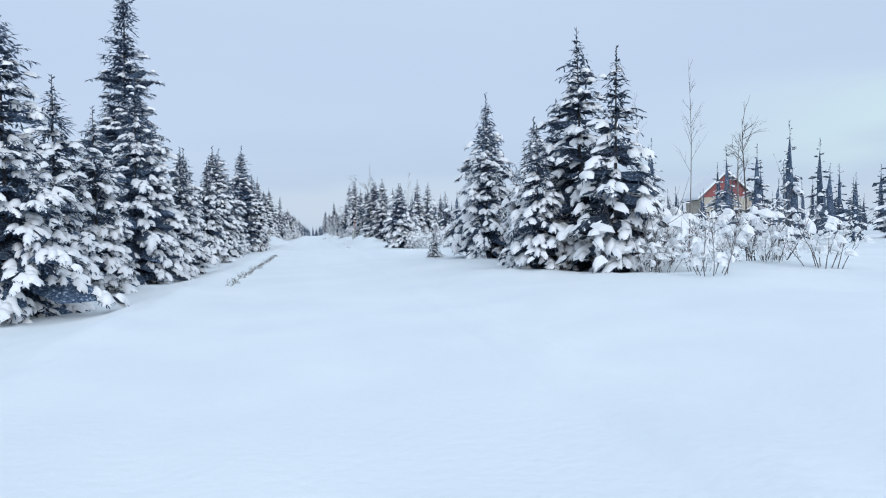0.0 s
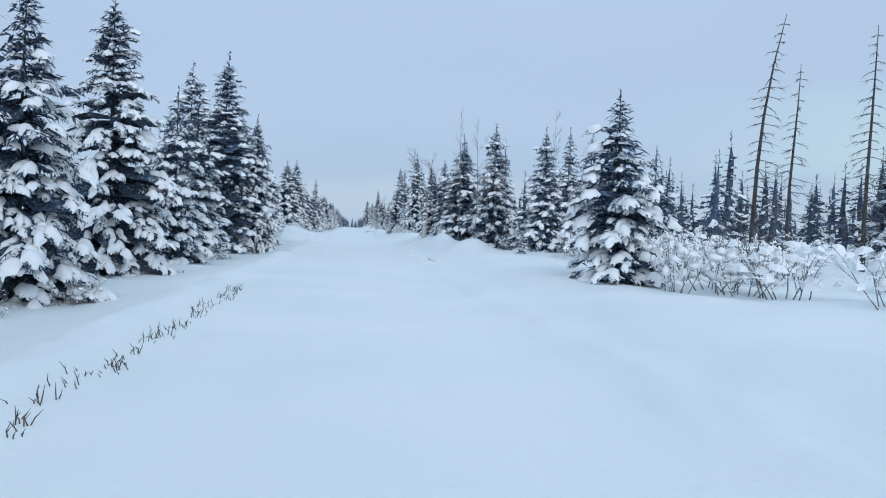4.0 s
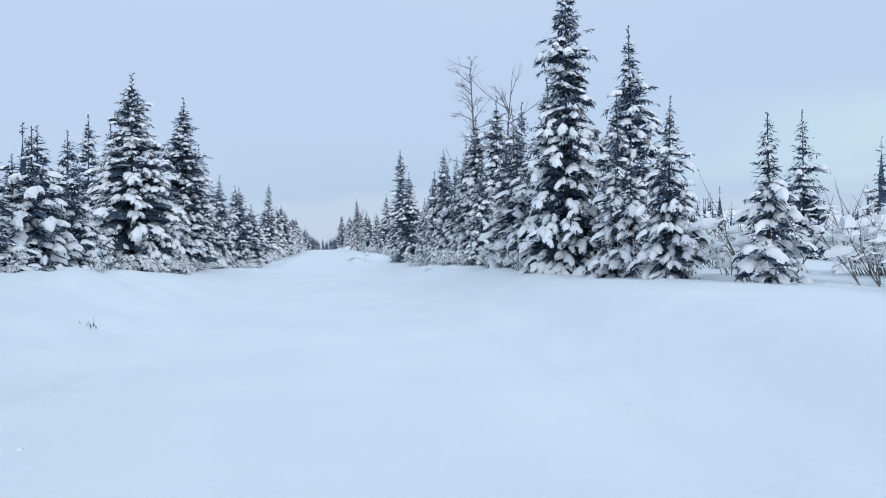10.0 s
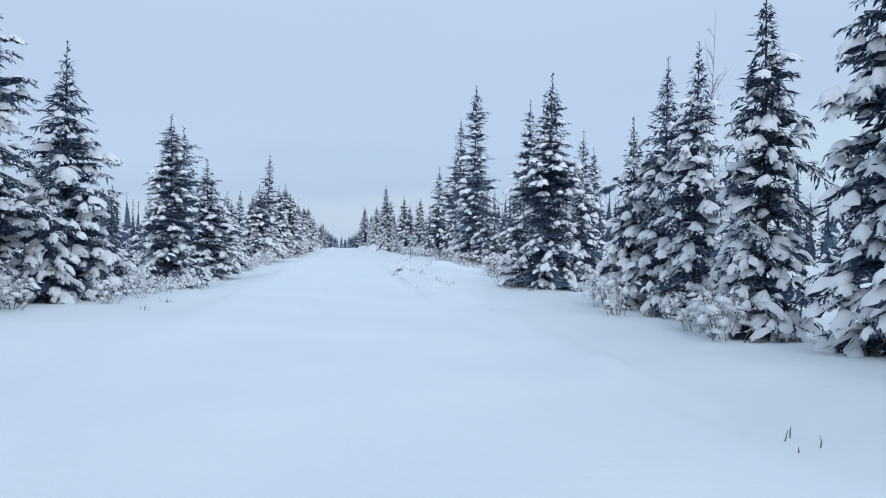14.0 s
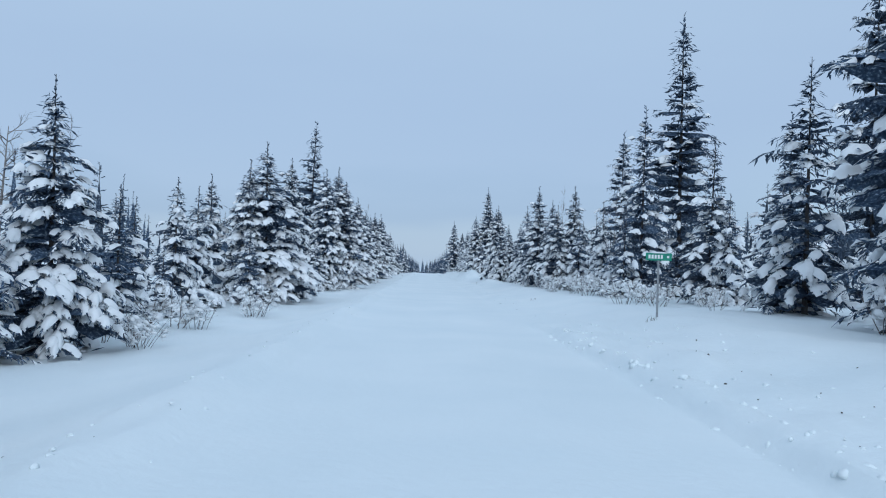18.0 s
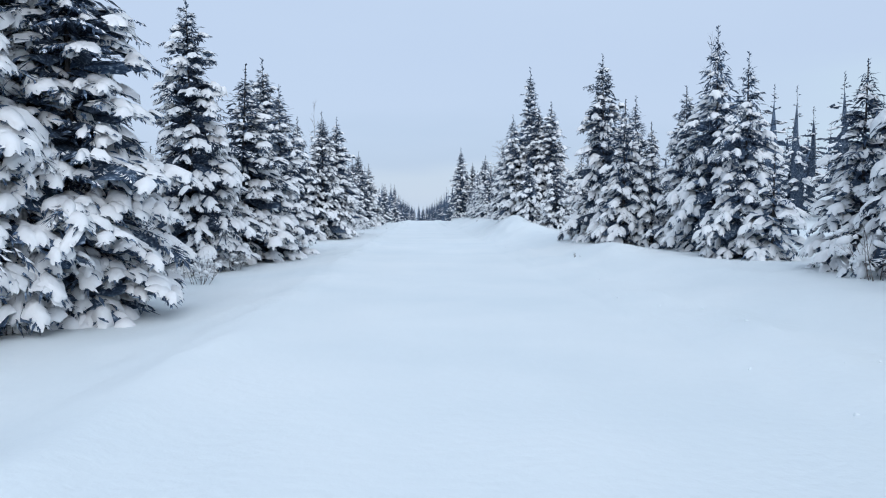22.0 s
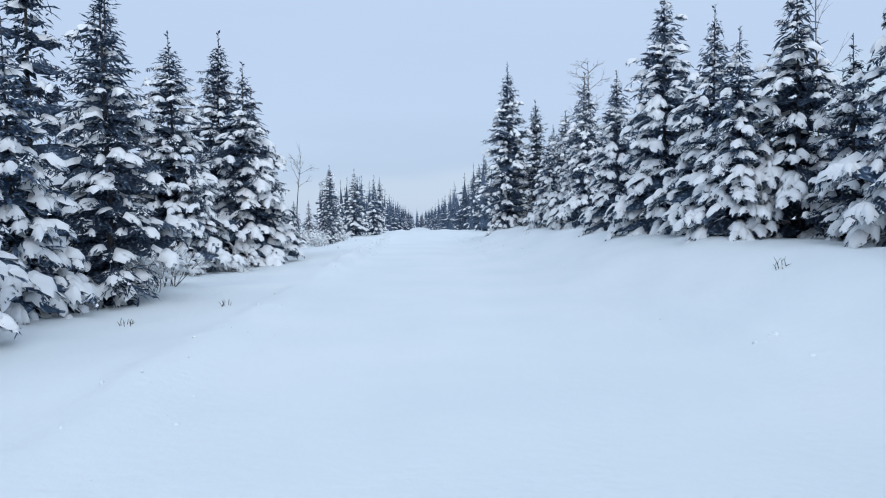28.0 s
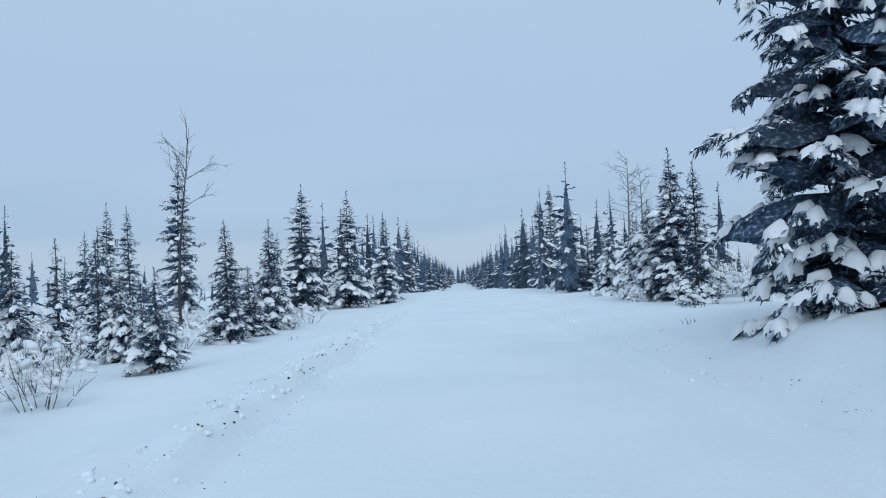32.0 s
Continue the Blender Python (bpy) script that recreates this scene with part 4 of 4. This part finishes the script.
# ---- bare trees ----
bare_tree(19.0, 29.0, 5.8, "snag")
bare_tree(20.0, 31.0, 5.0, "birch")
bare_tree(10.6, 21.5, 5.4, "whip")
bare_tree(11.6, 20.0, 6.0, "whip")
bare_tree(20.0, 27.0, 4.2, "whip", -1.0)
bare_tree(13.4, 56.6, 8.4, "stripped", 0.9)
bare_tree(15.6, 58.0, 7.0, "stripped", 0.1)
bare_tree(17.0, 56.0, 8.0, "stripped", 0.1)
bare_tree(5.9, 66.5, 5.6, "whip")
bare_tree(7.2, 66.3, 5.2, "whip")
bare_tree(6.5, 76.0, 8.2, "whip")
bare_tree(9.0, 65.0, 6.5, "whip")
bare_tree(9.6, 67.0, 5.2, "whip")
bare_tree(6.9, 67.2, 5.8, "whip")
bare_tree(6.2, 65.6, 4.9, "whip")
bare_tree(7.9, 122.5, 10.0, "birch", -0.4)
bare_tree(9.3, 123.0, 10.0, "snag", 0.5)
bare_tree(9.4, 138.0, 7.5, "whip")
bare_tree(-9.0, 173.0, 5.2, "whip")
bare_tree(-9.6, 171.5, 4.6, "birch")
bare_tree(8.0, 200.0, 6.4, "whip")
bare_tree(8.6, 190.0, 5.0, "whip")
bare_tree(9.3, 191.2, 4.6, "whip")
bare_tree(9.0, 218.0, 7.0, "whip")
bare_tree(-7.2, 242.0, 8.8, "whip")
bare_tree(-8.6, 235.0, 6.4, "birch")
bare_tree(7.3, 263.6, 6.8, "whip")
bare_tree(11.3, 299.2, 11.2, "birch")
bare_tree(7.2, 250.0, 6.6, "whip")
bare_tree(-9.3, 306.0, 6.8, "snag", 0.35)
bare_tree(10.0, 326.0, 8.0, "birch")
bare_tree(11.0, 327.0, 7.2, "birch")

# ---- shrubs ----
grow = random.Random(11)


def shrubs(count, x0, x1, y0, y1, h0, h1, snowy=True):
    for _ in range(count):
        shrub(grow.uniform(x0, x1), grow.uniform(y0, y1), grow.uniform(h0, h1), grow.uniform(0.8, 1.3), snowy)


shrubs(34, 8.5, 15.0, 15.0, 27.0, 0.9, 2.0)
shrubs(8, 13.0, 20.0, 22.0, 32.0, 0.6, 1.1)
shrubs(34, 7.0, 16.0, 36.0, 62.0, 0.7, 1.4)
shrubs(8, 7.0, 9.0, 60.0, 72.0, 0.6, 1.1)
shrubs(36, 7.5, 15.0, 90.0, 110.0, 0.8, 1.7)
shrubs(10, 5.8, 8.5, 110.0, 134.0, 0.5, 0.9)
shrubs(12, -7.0, -5.2, 128.0, 160.0, 0.5, 0.9)
shrubs(12, 5.4, 7.4, 143.0, 163.0, 0.5, 0.9, False)
shrubs(14, 6.0, 10.0, 143.0, 165.0, 0.6, 1.2)
shrubs(8, -8.0, -5.6, 166.0, 180.0, 0.6, 1.2)
shrubs(14, 5.6, 9.0, 176.0, 200.0, 0.5, 1.0)
shrubs(36, 7.6, 14.0, 225.0, 238.0, 1.0, 1.9)
shrubs(8, -5.8, -5.0, 226.0, 262.0, 0.4, 0.8)
shrubs(10, -7.0, -5.4, 262.0, 280.0, 0.6, 1.2)
shrubs(60, -14.0, -5.4, 288.0, 312.0, 0.5, 1.1)
shrubs(16, 8.0, 11.0, 304.0, 322.0, 0.8, 1.6)
shrubs(10, 5.8, 9.0, 284.0, 312.0, 0.5, 1.0)
shrubs(26, -6.6, -5.2, 98.0, 150.0, 0.4, 0.9)
shrubs(26, 5.6, 7.4, 104.0, 140.0, 0.5, 1.0)
shrubs(16, 7.0, 10.5, 155.0, 170.0, 0.7, 1.3)
shrubs(20, 6.0, 7.6, 163.0, 225.0, 0.5, 1.0)
shrubs(18, -7.0, -5.6, 180.0, 226.0, 0.4, 0.9)
shrubs(16, -6.0, -5.0, 20.0, 95.0, 0.3, 0.7)


merged("brushwood", FAR_BRUSH, (TWIG, SNOW_LOAD), "snowy brushwood of thin bare stems beyond the verge", "brushwood")


# ---- woods behind the first row, one mass ----
def woods():
    rnd = random.Random(77)
    spots = []
    y = -6.0
    while y < 330:  # back rows beside the road
        for side in (-1, 1):
            open_here = side > 0 and (12 < y < 66 or 88 < y < 112 or 226 < y < 250) or side < 0 and y > 284
            base = 10.0 if side < 0 else 12.0
            if not open_here:
                for k in range(2):
                    spots.append((side * (base + rnd.uniform(0, 3.0) + 4.5 * k), y + rnd.uniform(-1, 1), rnd.uniform(2.6, 5.6)))
            else:
                for k in range(3):
                    spots.append((side * (26 + 30 * rnd.random() ** 1.6), y + rnd.uniform(-2, 2), rnd.uniform(3.0, 7.5) + (2.5 if y > 200 else 0)))
        y += rnd.uniform(3.6, 5.6)
    y = 330.0
    while y < 900:  # the avenue far ahead
        for side in (-1, 1):
            for k in range(2):
                spots.append((side * (7.0 + rnd.uniform(-0.8, 1.6) + 3.0 * k + max(0, y - 600) * 0.0), y + rnd.uniform(-1, 1), rnd.uniform(3.6, 8.6) + 0.8 * fall(y)))
        y += rnd.uniform(2.6, 4.4) * (1 + max(0, y - 450) / 250)
    for x0, x1, y0, y1, h0, h1, count in ((24, 60, 100, 175, 4.0, 7.5, 70), (26, 75, 240, 330, 5.0, 9.0, 80), (24, 60, 60, 110, 4.0, 7.5, 40)):
        for _ in range(count):
            spots.append((rnd.uniform(x0, x1), rnd.uniform(y0, y1), rnd.uniform(h0, h1)))
    join("back_rows", [s for s in spots if s[1] < 350 and abs(s[0]) < 62], 2, rnd, "snowy spruces in the rows behind the first")
    spots = [s for s in spots if s[1] >= 350 or abs(s[0]) >= 62]
    for _ in range(110):  # the end of the avenue
        spots.append((rnd.uniform(-90, 90), rnd.uniform(900, 960), rnd.uniform(12, 17)))
    for _ in range(560):  # open woods beyond the clearings
        spots.append((rnd.choice((-1, 1, 1)) * (30 + 150 * rnd.random()), rnd.uniform(20, 620), rnd.uniform(3.0, 8.5)))
    join("far_woods", spots, 3, rnd, "snowy spruce woods far beyond the road")


def join(name, spots, lod, rnd, label):
    """Many spruces as one mass."""
    items = []
    for x, y, h in spots:
        kind = rnd.choice(("heavy", "light", "light", "light", "slim") if lod == 3 else ("heavy", "light", "heavy"))
        size = min(SIZES, key=lambda s: abs(math.log(s / h)))
        items.append((spruce_pose(x, y, h, rnd.uniform(0.95, 1.25), size), *spruce_meshes(kind, size, lod, rnd.randrange(2))))
    merged(name, items, (BARK, NEEDLES, SNOW_LOAD), label, "woods")


woods()


def young_trees():
    """Small spruces that fill the rows."""
    rnd = random.Random(31)
    spots = []
    y = 6.0
    while y < 330:
        if y < 282:
            spots.append((rnd.uniform(-8.6, -6.6), y, rnd.uniform(1.8, 4.0)))
        if not (y < 62 or 90 < y < 110 or 143 < y < 163 or 228 < y < 248):
            spots.append((rnd.uniform(7.2, 9.8), y + 0.6, rnd.uniform(1.8, 4.0)))
        y += rnd.uniform(4.2, 6.4)
    join("young_spruces", spots, 1, rnd, "snowy young spruces between the taller trees")


young_trees()


# ---- stalks, clods and litter on the banks ----
def dry_stalks(name, spots, height, label):
    """Tufts of dead stalks, too many to count."""
    rnd = random.Random(len(spots) + 3)
    shape = Shape()
    for x, y in spots:
        for _ in range(rnd.randint(4, 9)):
            px, py = x + rnd.gauss(0, 0.07), y + rnd.gauss(0, 0.12)
            p = Vector((px, py, ground_height(px, py) - 0.03))
            d = Vector((rnd.uniform(-0.5, 0.5), rnd.uniform(-0.5, 0.5), 1)).normalized()
            length = height * rnd.uniform(0.4, 1.2)
            shape.tube([p, p + d * length * 0.6, p + d * length + Vector((rnd.uniform(-0.04, 0.04), rnd.uniform(-0.04, 0.04), 0))], [0.006, 0.005, 0.002], 3)
            if rnd.random() < 0.5:
                branch(shape, p + d * length * 0.5, (d + Vector((rnd.uniform(-0.8, 0.8), rnd.uniform(-0.8, 0.8), 0))).normalized(), length * 0.4, 0.004, 0, rnd, 0.6)
    tagged(part(name, shape.mesh(name), STALK), label, "dry grass", kind="stuff")


litter = random.Random(21)
dry_stalks("roadside_stalks", [(-1.78 + litter.gauss(0, 0.07), y + litter.uniform(-0.3, 0.3)) for y in np.arange(22.0, 50.0, 0.42)], 0.15, "line of dead brown stalks along the edge of the road")
dry_stalks("bank_stalks", [(2.55 + 0.13 * (y - 154) + litter.gauss(0, 0.06), y) for y in np.arange(154.6, 157.2, 0.2)] + [(litter.uniform(3.2, 4.6), litter.uniform(142, 166)) for _ in range(8)], 0.2, "dead stalks standing out of the snowy bank")
dry_stalks("verge_stalks", [(litter.choice((-1, 1)) * litter.uniform(3.4, 5.0), litter.uniform(55, 310)) for _ in range(22)], 0.15, "scattered dead stalks on the snowy verge")


def clods(name, count, x0, x1, y0, y1, size, mat, label):
    """Lumps thrown up by the plough, and the dark crumbs set among them."""
    rnd = random.Random(int(y0))
    shape = Shape()
    for _ in range(count):
        x, y = rnd.uniform(x0, x1), rnd.uniform(y0, y1)
        r = size * rnd.uniform(0.4, 1.5)
        base, turn = Vector((x, y, ground_height(x, y) - r * 0.45)), rnd.uniform(0, 6.28)
        e = Vector((math.cos(turn), math.sin(turn), 0))
        blob(shape, lambda s: (base + e * (s - 0.5) * 2 * r, Vector((-e.y, e.x, 0)), Vector((0, 0, 1))), 0.0, 1.0, r * rnd.uniform(0.5, 0.9), r * rnd.uniform(0.5, 1.0), rnd, 6)
    tagged(part(name, shape.mesh(name, mat is not CRUMB_SHADE), mat), label, "clods", kind="stuff")


for count, x0, x1, y0, y1, size in ((420, -3.1, -1.8, 276, 312, 0.03), (260, 2.5, 3.7, 272, 312, 0.028), (300, 2.7, 4.8, 138, 172, 0.035), (160, -3.2, -2.2, 150, 190, 0.028),
                                    (140, 2.6, 3.8, 176, 226, 0.026), (160, -3.0, -1.9, 228, 276, 0.024), (120, 3.0, 5.2, 224, 262, 0.032), (140, -2.9, -1.9, 88, 125, 0.026),
                                    (320, 2.35, 2.95, 141, 172, 0.055), (300, -2.75, -2.15, 284, 306, 0.048), (90, 2.35, 2.8, 284, 304, 0.035)):
    clods("snow_clods", count, x0, x1, y0, y1, size, SNOW_GROUND, "lumps of ploughed snow along the edge of the bank")
# small dark crumbs put in as the shaded sides of snow lumps
clods("soil_crumbs", 240, -3.0, -1.9, 280, 302, 0.011, CRUMB_SHADE, "dark crumbs standing for the shade among lumps of ploughed snow")
clods("soil_crumbs", 90, 2.6, 3.4, 280, 302, 0.010, CRUMB_SHADE, "dark crumbs standing for the shade among lumps of ploughed snow")
clods("soil_crumbs", 110, 2.9, 4.6, 142, 168, 0.014, CRUMB_SHADE, "dark crumbs standing for the shade among lumps of ploughed snow")
clods("soil_crumbs", 90, 2.35, 2.75, 143, 160, 0.022, CRUMB_SHADE, "dark crumbs standing for the shade among lumps of ploughed snow")
clods("soil_crumbs", 70, -2.6, -2.1, 286, 298, 0.018, CRUMB_SHADE, "dark crumbs standing for the shade among lumps of ploughed snow")
clods("soil_crumbs", 30, 2.7, 4.0, 176, 200, 0.012, CRUMB_SHADE, "dark crumbs standing for the shade among lumps of ploughed snow")
clods("soil_crumbs", 30, -3.4, -2.2, 152, 185, 0.012, CRUMB_SHADE, "dark crumbs standing for the shade among lumps of ploughed snow")


# ---- cable pedestal with its marker stake ----
def box_mesh(name, sx, sy, sz, bevel=0.01, taper=1.0):
    """A bevelled box standing on z = 0."""
    bm = bmesh.new()
    bmesh.ops.create_cube(bm, size=1.0)
    for v in bm.verts:
        k = taper if v.co.z > 0 else 1.0
        v.co = Vector((v.co.x * sx * k, v.co.y * sy * k, (v.co.z + 0.5) * sz))
    if bevel:
        bmesh.ops.bevel(bm, geom=bm.edges[:], offset=bevel, segments=2, affect="EDGES")
    return from_bm(name, bm)


def put(ob, x, y, z, turn=0.0):
    ob.matrix_local = Matrix.Translation((x, y, z)) @ Matrix.Rotation(turn, 4, "Z")
    return ob


def pedestal(x, y):
    z = ground_height(x, y)
    top = new("cable_pedestal")
    body = part("body", box_mesh("body", 0.24, 0.20, 1.25, 0.012), PEDESTAL, top, "pale green-grey sheet metal housing")
    put(body, 0, 0, -0.3)
    put(part("door", box_mesh("door", 0.20, 0.012, 0.80, 0.003), PEDESTAL, body), 0, -0.105, 0.35)
    put(part("seam", box_mesh("seam", 0.006, 0.004, 0.8, 0.0), STEEL, body), 0.07, -0.113, 0.35)
    put(part("warning_label", box_mesh("warning_label", 0.05, 0.004, 0.14, 0.0), RED, body, "red warning label"), -0.065, -0.113, 0.98)
    load = Shape()
    blob(load, lambda s: (Vector(((s - 0.5) * 0.34, 0, 0)), Vector((0, 1, 0)), Vector((0, 0, 1))), 0.0, 1.0, 0.15, 0.13, random.Random(4), 8)
    put(part("snow_cap", load.mesh("snow_cap", True), SNOW_LOAD, top, "cap of fresh snow"), 0, 0, 0.95)
    post = Shape()
    post.tube([Vector((0, 0, -0.3)), Vector((0, 0, 0.98))], [0.022, 0.022], 8)
    put(part("post", post.mesh("post"), STEEL, top), 0.15, -0.05, 0)
    stake = Shape()
    stake.tube([Vector((0, 0, 0.95)), Vector((0.01, 0, 1.5)), Vector((-0.01, 0, 1.98))], [0.02, 0.02, 0.018], 8)
    put(part("marker_stake", stake.mesh("marker_stake", True), ORANGE, top, "faded orange marker stake"), 0.15, -0.05, 0)
    for k, zz in enumerate((1.22, 1.45, 1.7)):
        lump = Shape()
        blob(lump, lambda s: (Vector((0, 0, (s - 0.5) * 0.16)), Vector((0, 1, 0)), Vector((-1, 0, 0))), 0.0, 1.0, 0.025, 0.022, random.Random(k), 6)
        put(part("snow_patch", lump.mesh("snow_patch", True), SNOW_LOAD, top, "snow stuck to the stake"), 0.13, -0.05, zz)
    top.matrix_world = Matrix.Translation((x, y, z)) @ Matrix.Rotation(radians(-8), 4, "Z")
    tagged(top, "pale grey cable pedestal with orange marker stake in snow", "utility box")


pedestal(4.8, 79.1)


# ---- street sign; its name is drawn as plain bars ----
def street_sign(x, y):
    z = ground_height(x, y)
    top = new("street_sign")
    post = Shape()
    post.tube([Vector((0, 0, -0.3)), Vector((0, 0, 1.42))], [0.024, 0.024], 8)
    part("post", post.mesh("post"), STEEL, top, "grey metal post")
    blade_ob = part("sign_blade", box_mesh("sign_blade", 0.56, 0.008, 0.17, 0.003), SIGN_GREEN, top, "green street sign blade with white marks")
    put(blade_ob, 0, -0.02, 1.26)
    for k in range(5):
        put(part("bar", box_mesh("bar", 0.045, 0.004, 0.085, 0.0), SIGN_WHITE, blade_ob), -0.20 + 0.066 * k, -0.0065, 0.043)
    put(part("bar", box_mesh("bar", 0.05, 0.004, 0.05, 0.0), SIGN_WHITE, blade_ob), 0.20, -0.0065, 0.06)
    load = Shape()
    blob(load, lambda s: (Vector(((s - 0.5) * 0.5, 0, 0)), Vector((0, 1, 0)), Vector((0, 0, 1))), 0.0, 1.0, 0.02, 0.03, random.Random(9), 8)
    put(part("snow_cap", load.mesh("snow_cap", True), SNOW_LOAD, top, "thin ridge of snow"), 0, -0.02, 1.43)
    top.matrix_world = Matrix.Translation((x, y, z)) @ Matrix.Rotation(radians(-12), 4, "Z")
    tagged(top, "green street name sign on a thin metal post in snow", "street sign")


street_sign(4.8, 171.6)


# ---- houses beyond the clearing ----
def house(x, y, wide, deep, eaves, ridge, turn, gable_mat, label):
    z = ground_height(x, y) - 0.1
    top = new("house")
    walls = Shape()
    w, d = wide / 2, deep / 2
    walls.add([Vector(v) for v in ((-w, -d, 0), (w, -d, 0), (w, d, 0), (-w, d, 0), (-w, -d, eaves), (w, -d, eaves), (w, d, eaves), (-w, d, eaves))],
              [(0, 1, 5, 4), (1, 2, 6, 5), (2, 3, 7, 6), (3, 0, 4, 7), (3, 2, 1, 0), (4, 5, 6, 7)])
    part("wall", walls.mesh("wall"), SIDING, top, "pale beige board siding")
    for sgn in (-1, 1):
        g = Shape()
        yy, y2 = sgn * (d - 0.08), sgn * (d + 0.02)
        g.add([Vector(v) for v in ((-w, yy, eaves), (w, yy, eaves), (0, yy, ridge), (-w, y2, eaves), (w, y2, eaves), (0, y2, ridge))], [(0, 2, 1), (3, 4, 5), (0, 1, 4, 3), (1, 2, 5, 4), (2, 0, 3, 5)])
        part("gable", g.mesh("gable"), gable_mat, top, "dull red gable boards" if gable_mat is RED else "beige gable boards")
        s = Shape()
        over, lift, thick = 0.45, 0.03, 0.14
        slope = (ridge - eaves) / w
        pts = [(0, ridge + lift), (sgn * (w + over), eaves - slope * over + lift)]
        verts = []
        for yy in (-d - over, d + over):
            for px, pz in pts:
                verts += [Vector((px, yy, pz)), Vector((px, yy, pz + thick))]
        s.add(verts, [(0, 1, 3, 2), (4, 6, 7, 5), (1, 5, 7, 3), (0, 2, 6, 4), (2, 3, 7, 6), (0, 4, 5, 1)])
        roof = part("roof", s.mesh("roof"), ROOFING, top, "dark roof slope")
        v2 = [v + Vector((0, 0, thick + 0.004 + (0.28 if i % 2 else 0.0))) - Vector((0, 0, thick if i % 2 else 0)) for i, v in enumerate(verts)]
        sn = Shape()
        sn.add(v2, [(0, 1, 3, 2), (4, 6, 7, 5), (1, 5, 7, 3), (0, 2, 6, 4), (2, 3, 7, 6), (0, 4, 5, 1)])
        part("roof_snow", sn.mesh("roof_snow"), SNOW_LOAD, roof, "thick snow on the roof")
    for px in (-wide * 0.24, wide * 0.22):
        win = part("window", box_mesh("window", 0.95, 0.06, 1.0, 0.01), SIGN_WHITE, top, "white window frame")
        put(win, px, -d - 0.02, eaves * 0.42)
        for q in (-0.21, 0.21):
            put(part("pane", box_mesh("pane", 0.38, 0.02, 0.84, 0.0), GLASS_DARK, win), q, -0.03, 0.08)
    put(part("chimney", box_mesh("chimney", 0.4, 0.4, 1.0, 0.02), STEEL, top, "short metal chimney"), w * 0.3, d * 0.3, ridge - 0.6)
    top.matrix_world = Matrix.Translation((x, y, z)) @ Matrix.Rotation(radians(turn), 4, "Z")
    tagged(top, label, "house")


house(50.0, 84.0, 6.0, 7.0, 4.2, 7.0, -14, RED, "beige house with a dull red gable and snowy roof")

house(45.0, 165.0, 6.0, 7.0, 2.6, 4.2, 60, SIDING, "low beige house with snow on its roof among spruces")
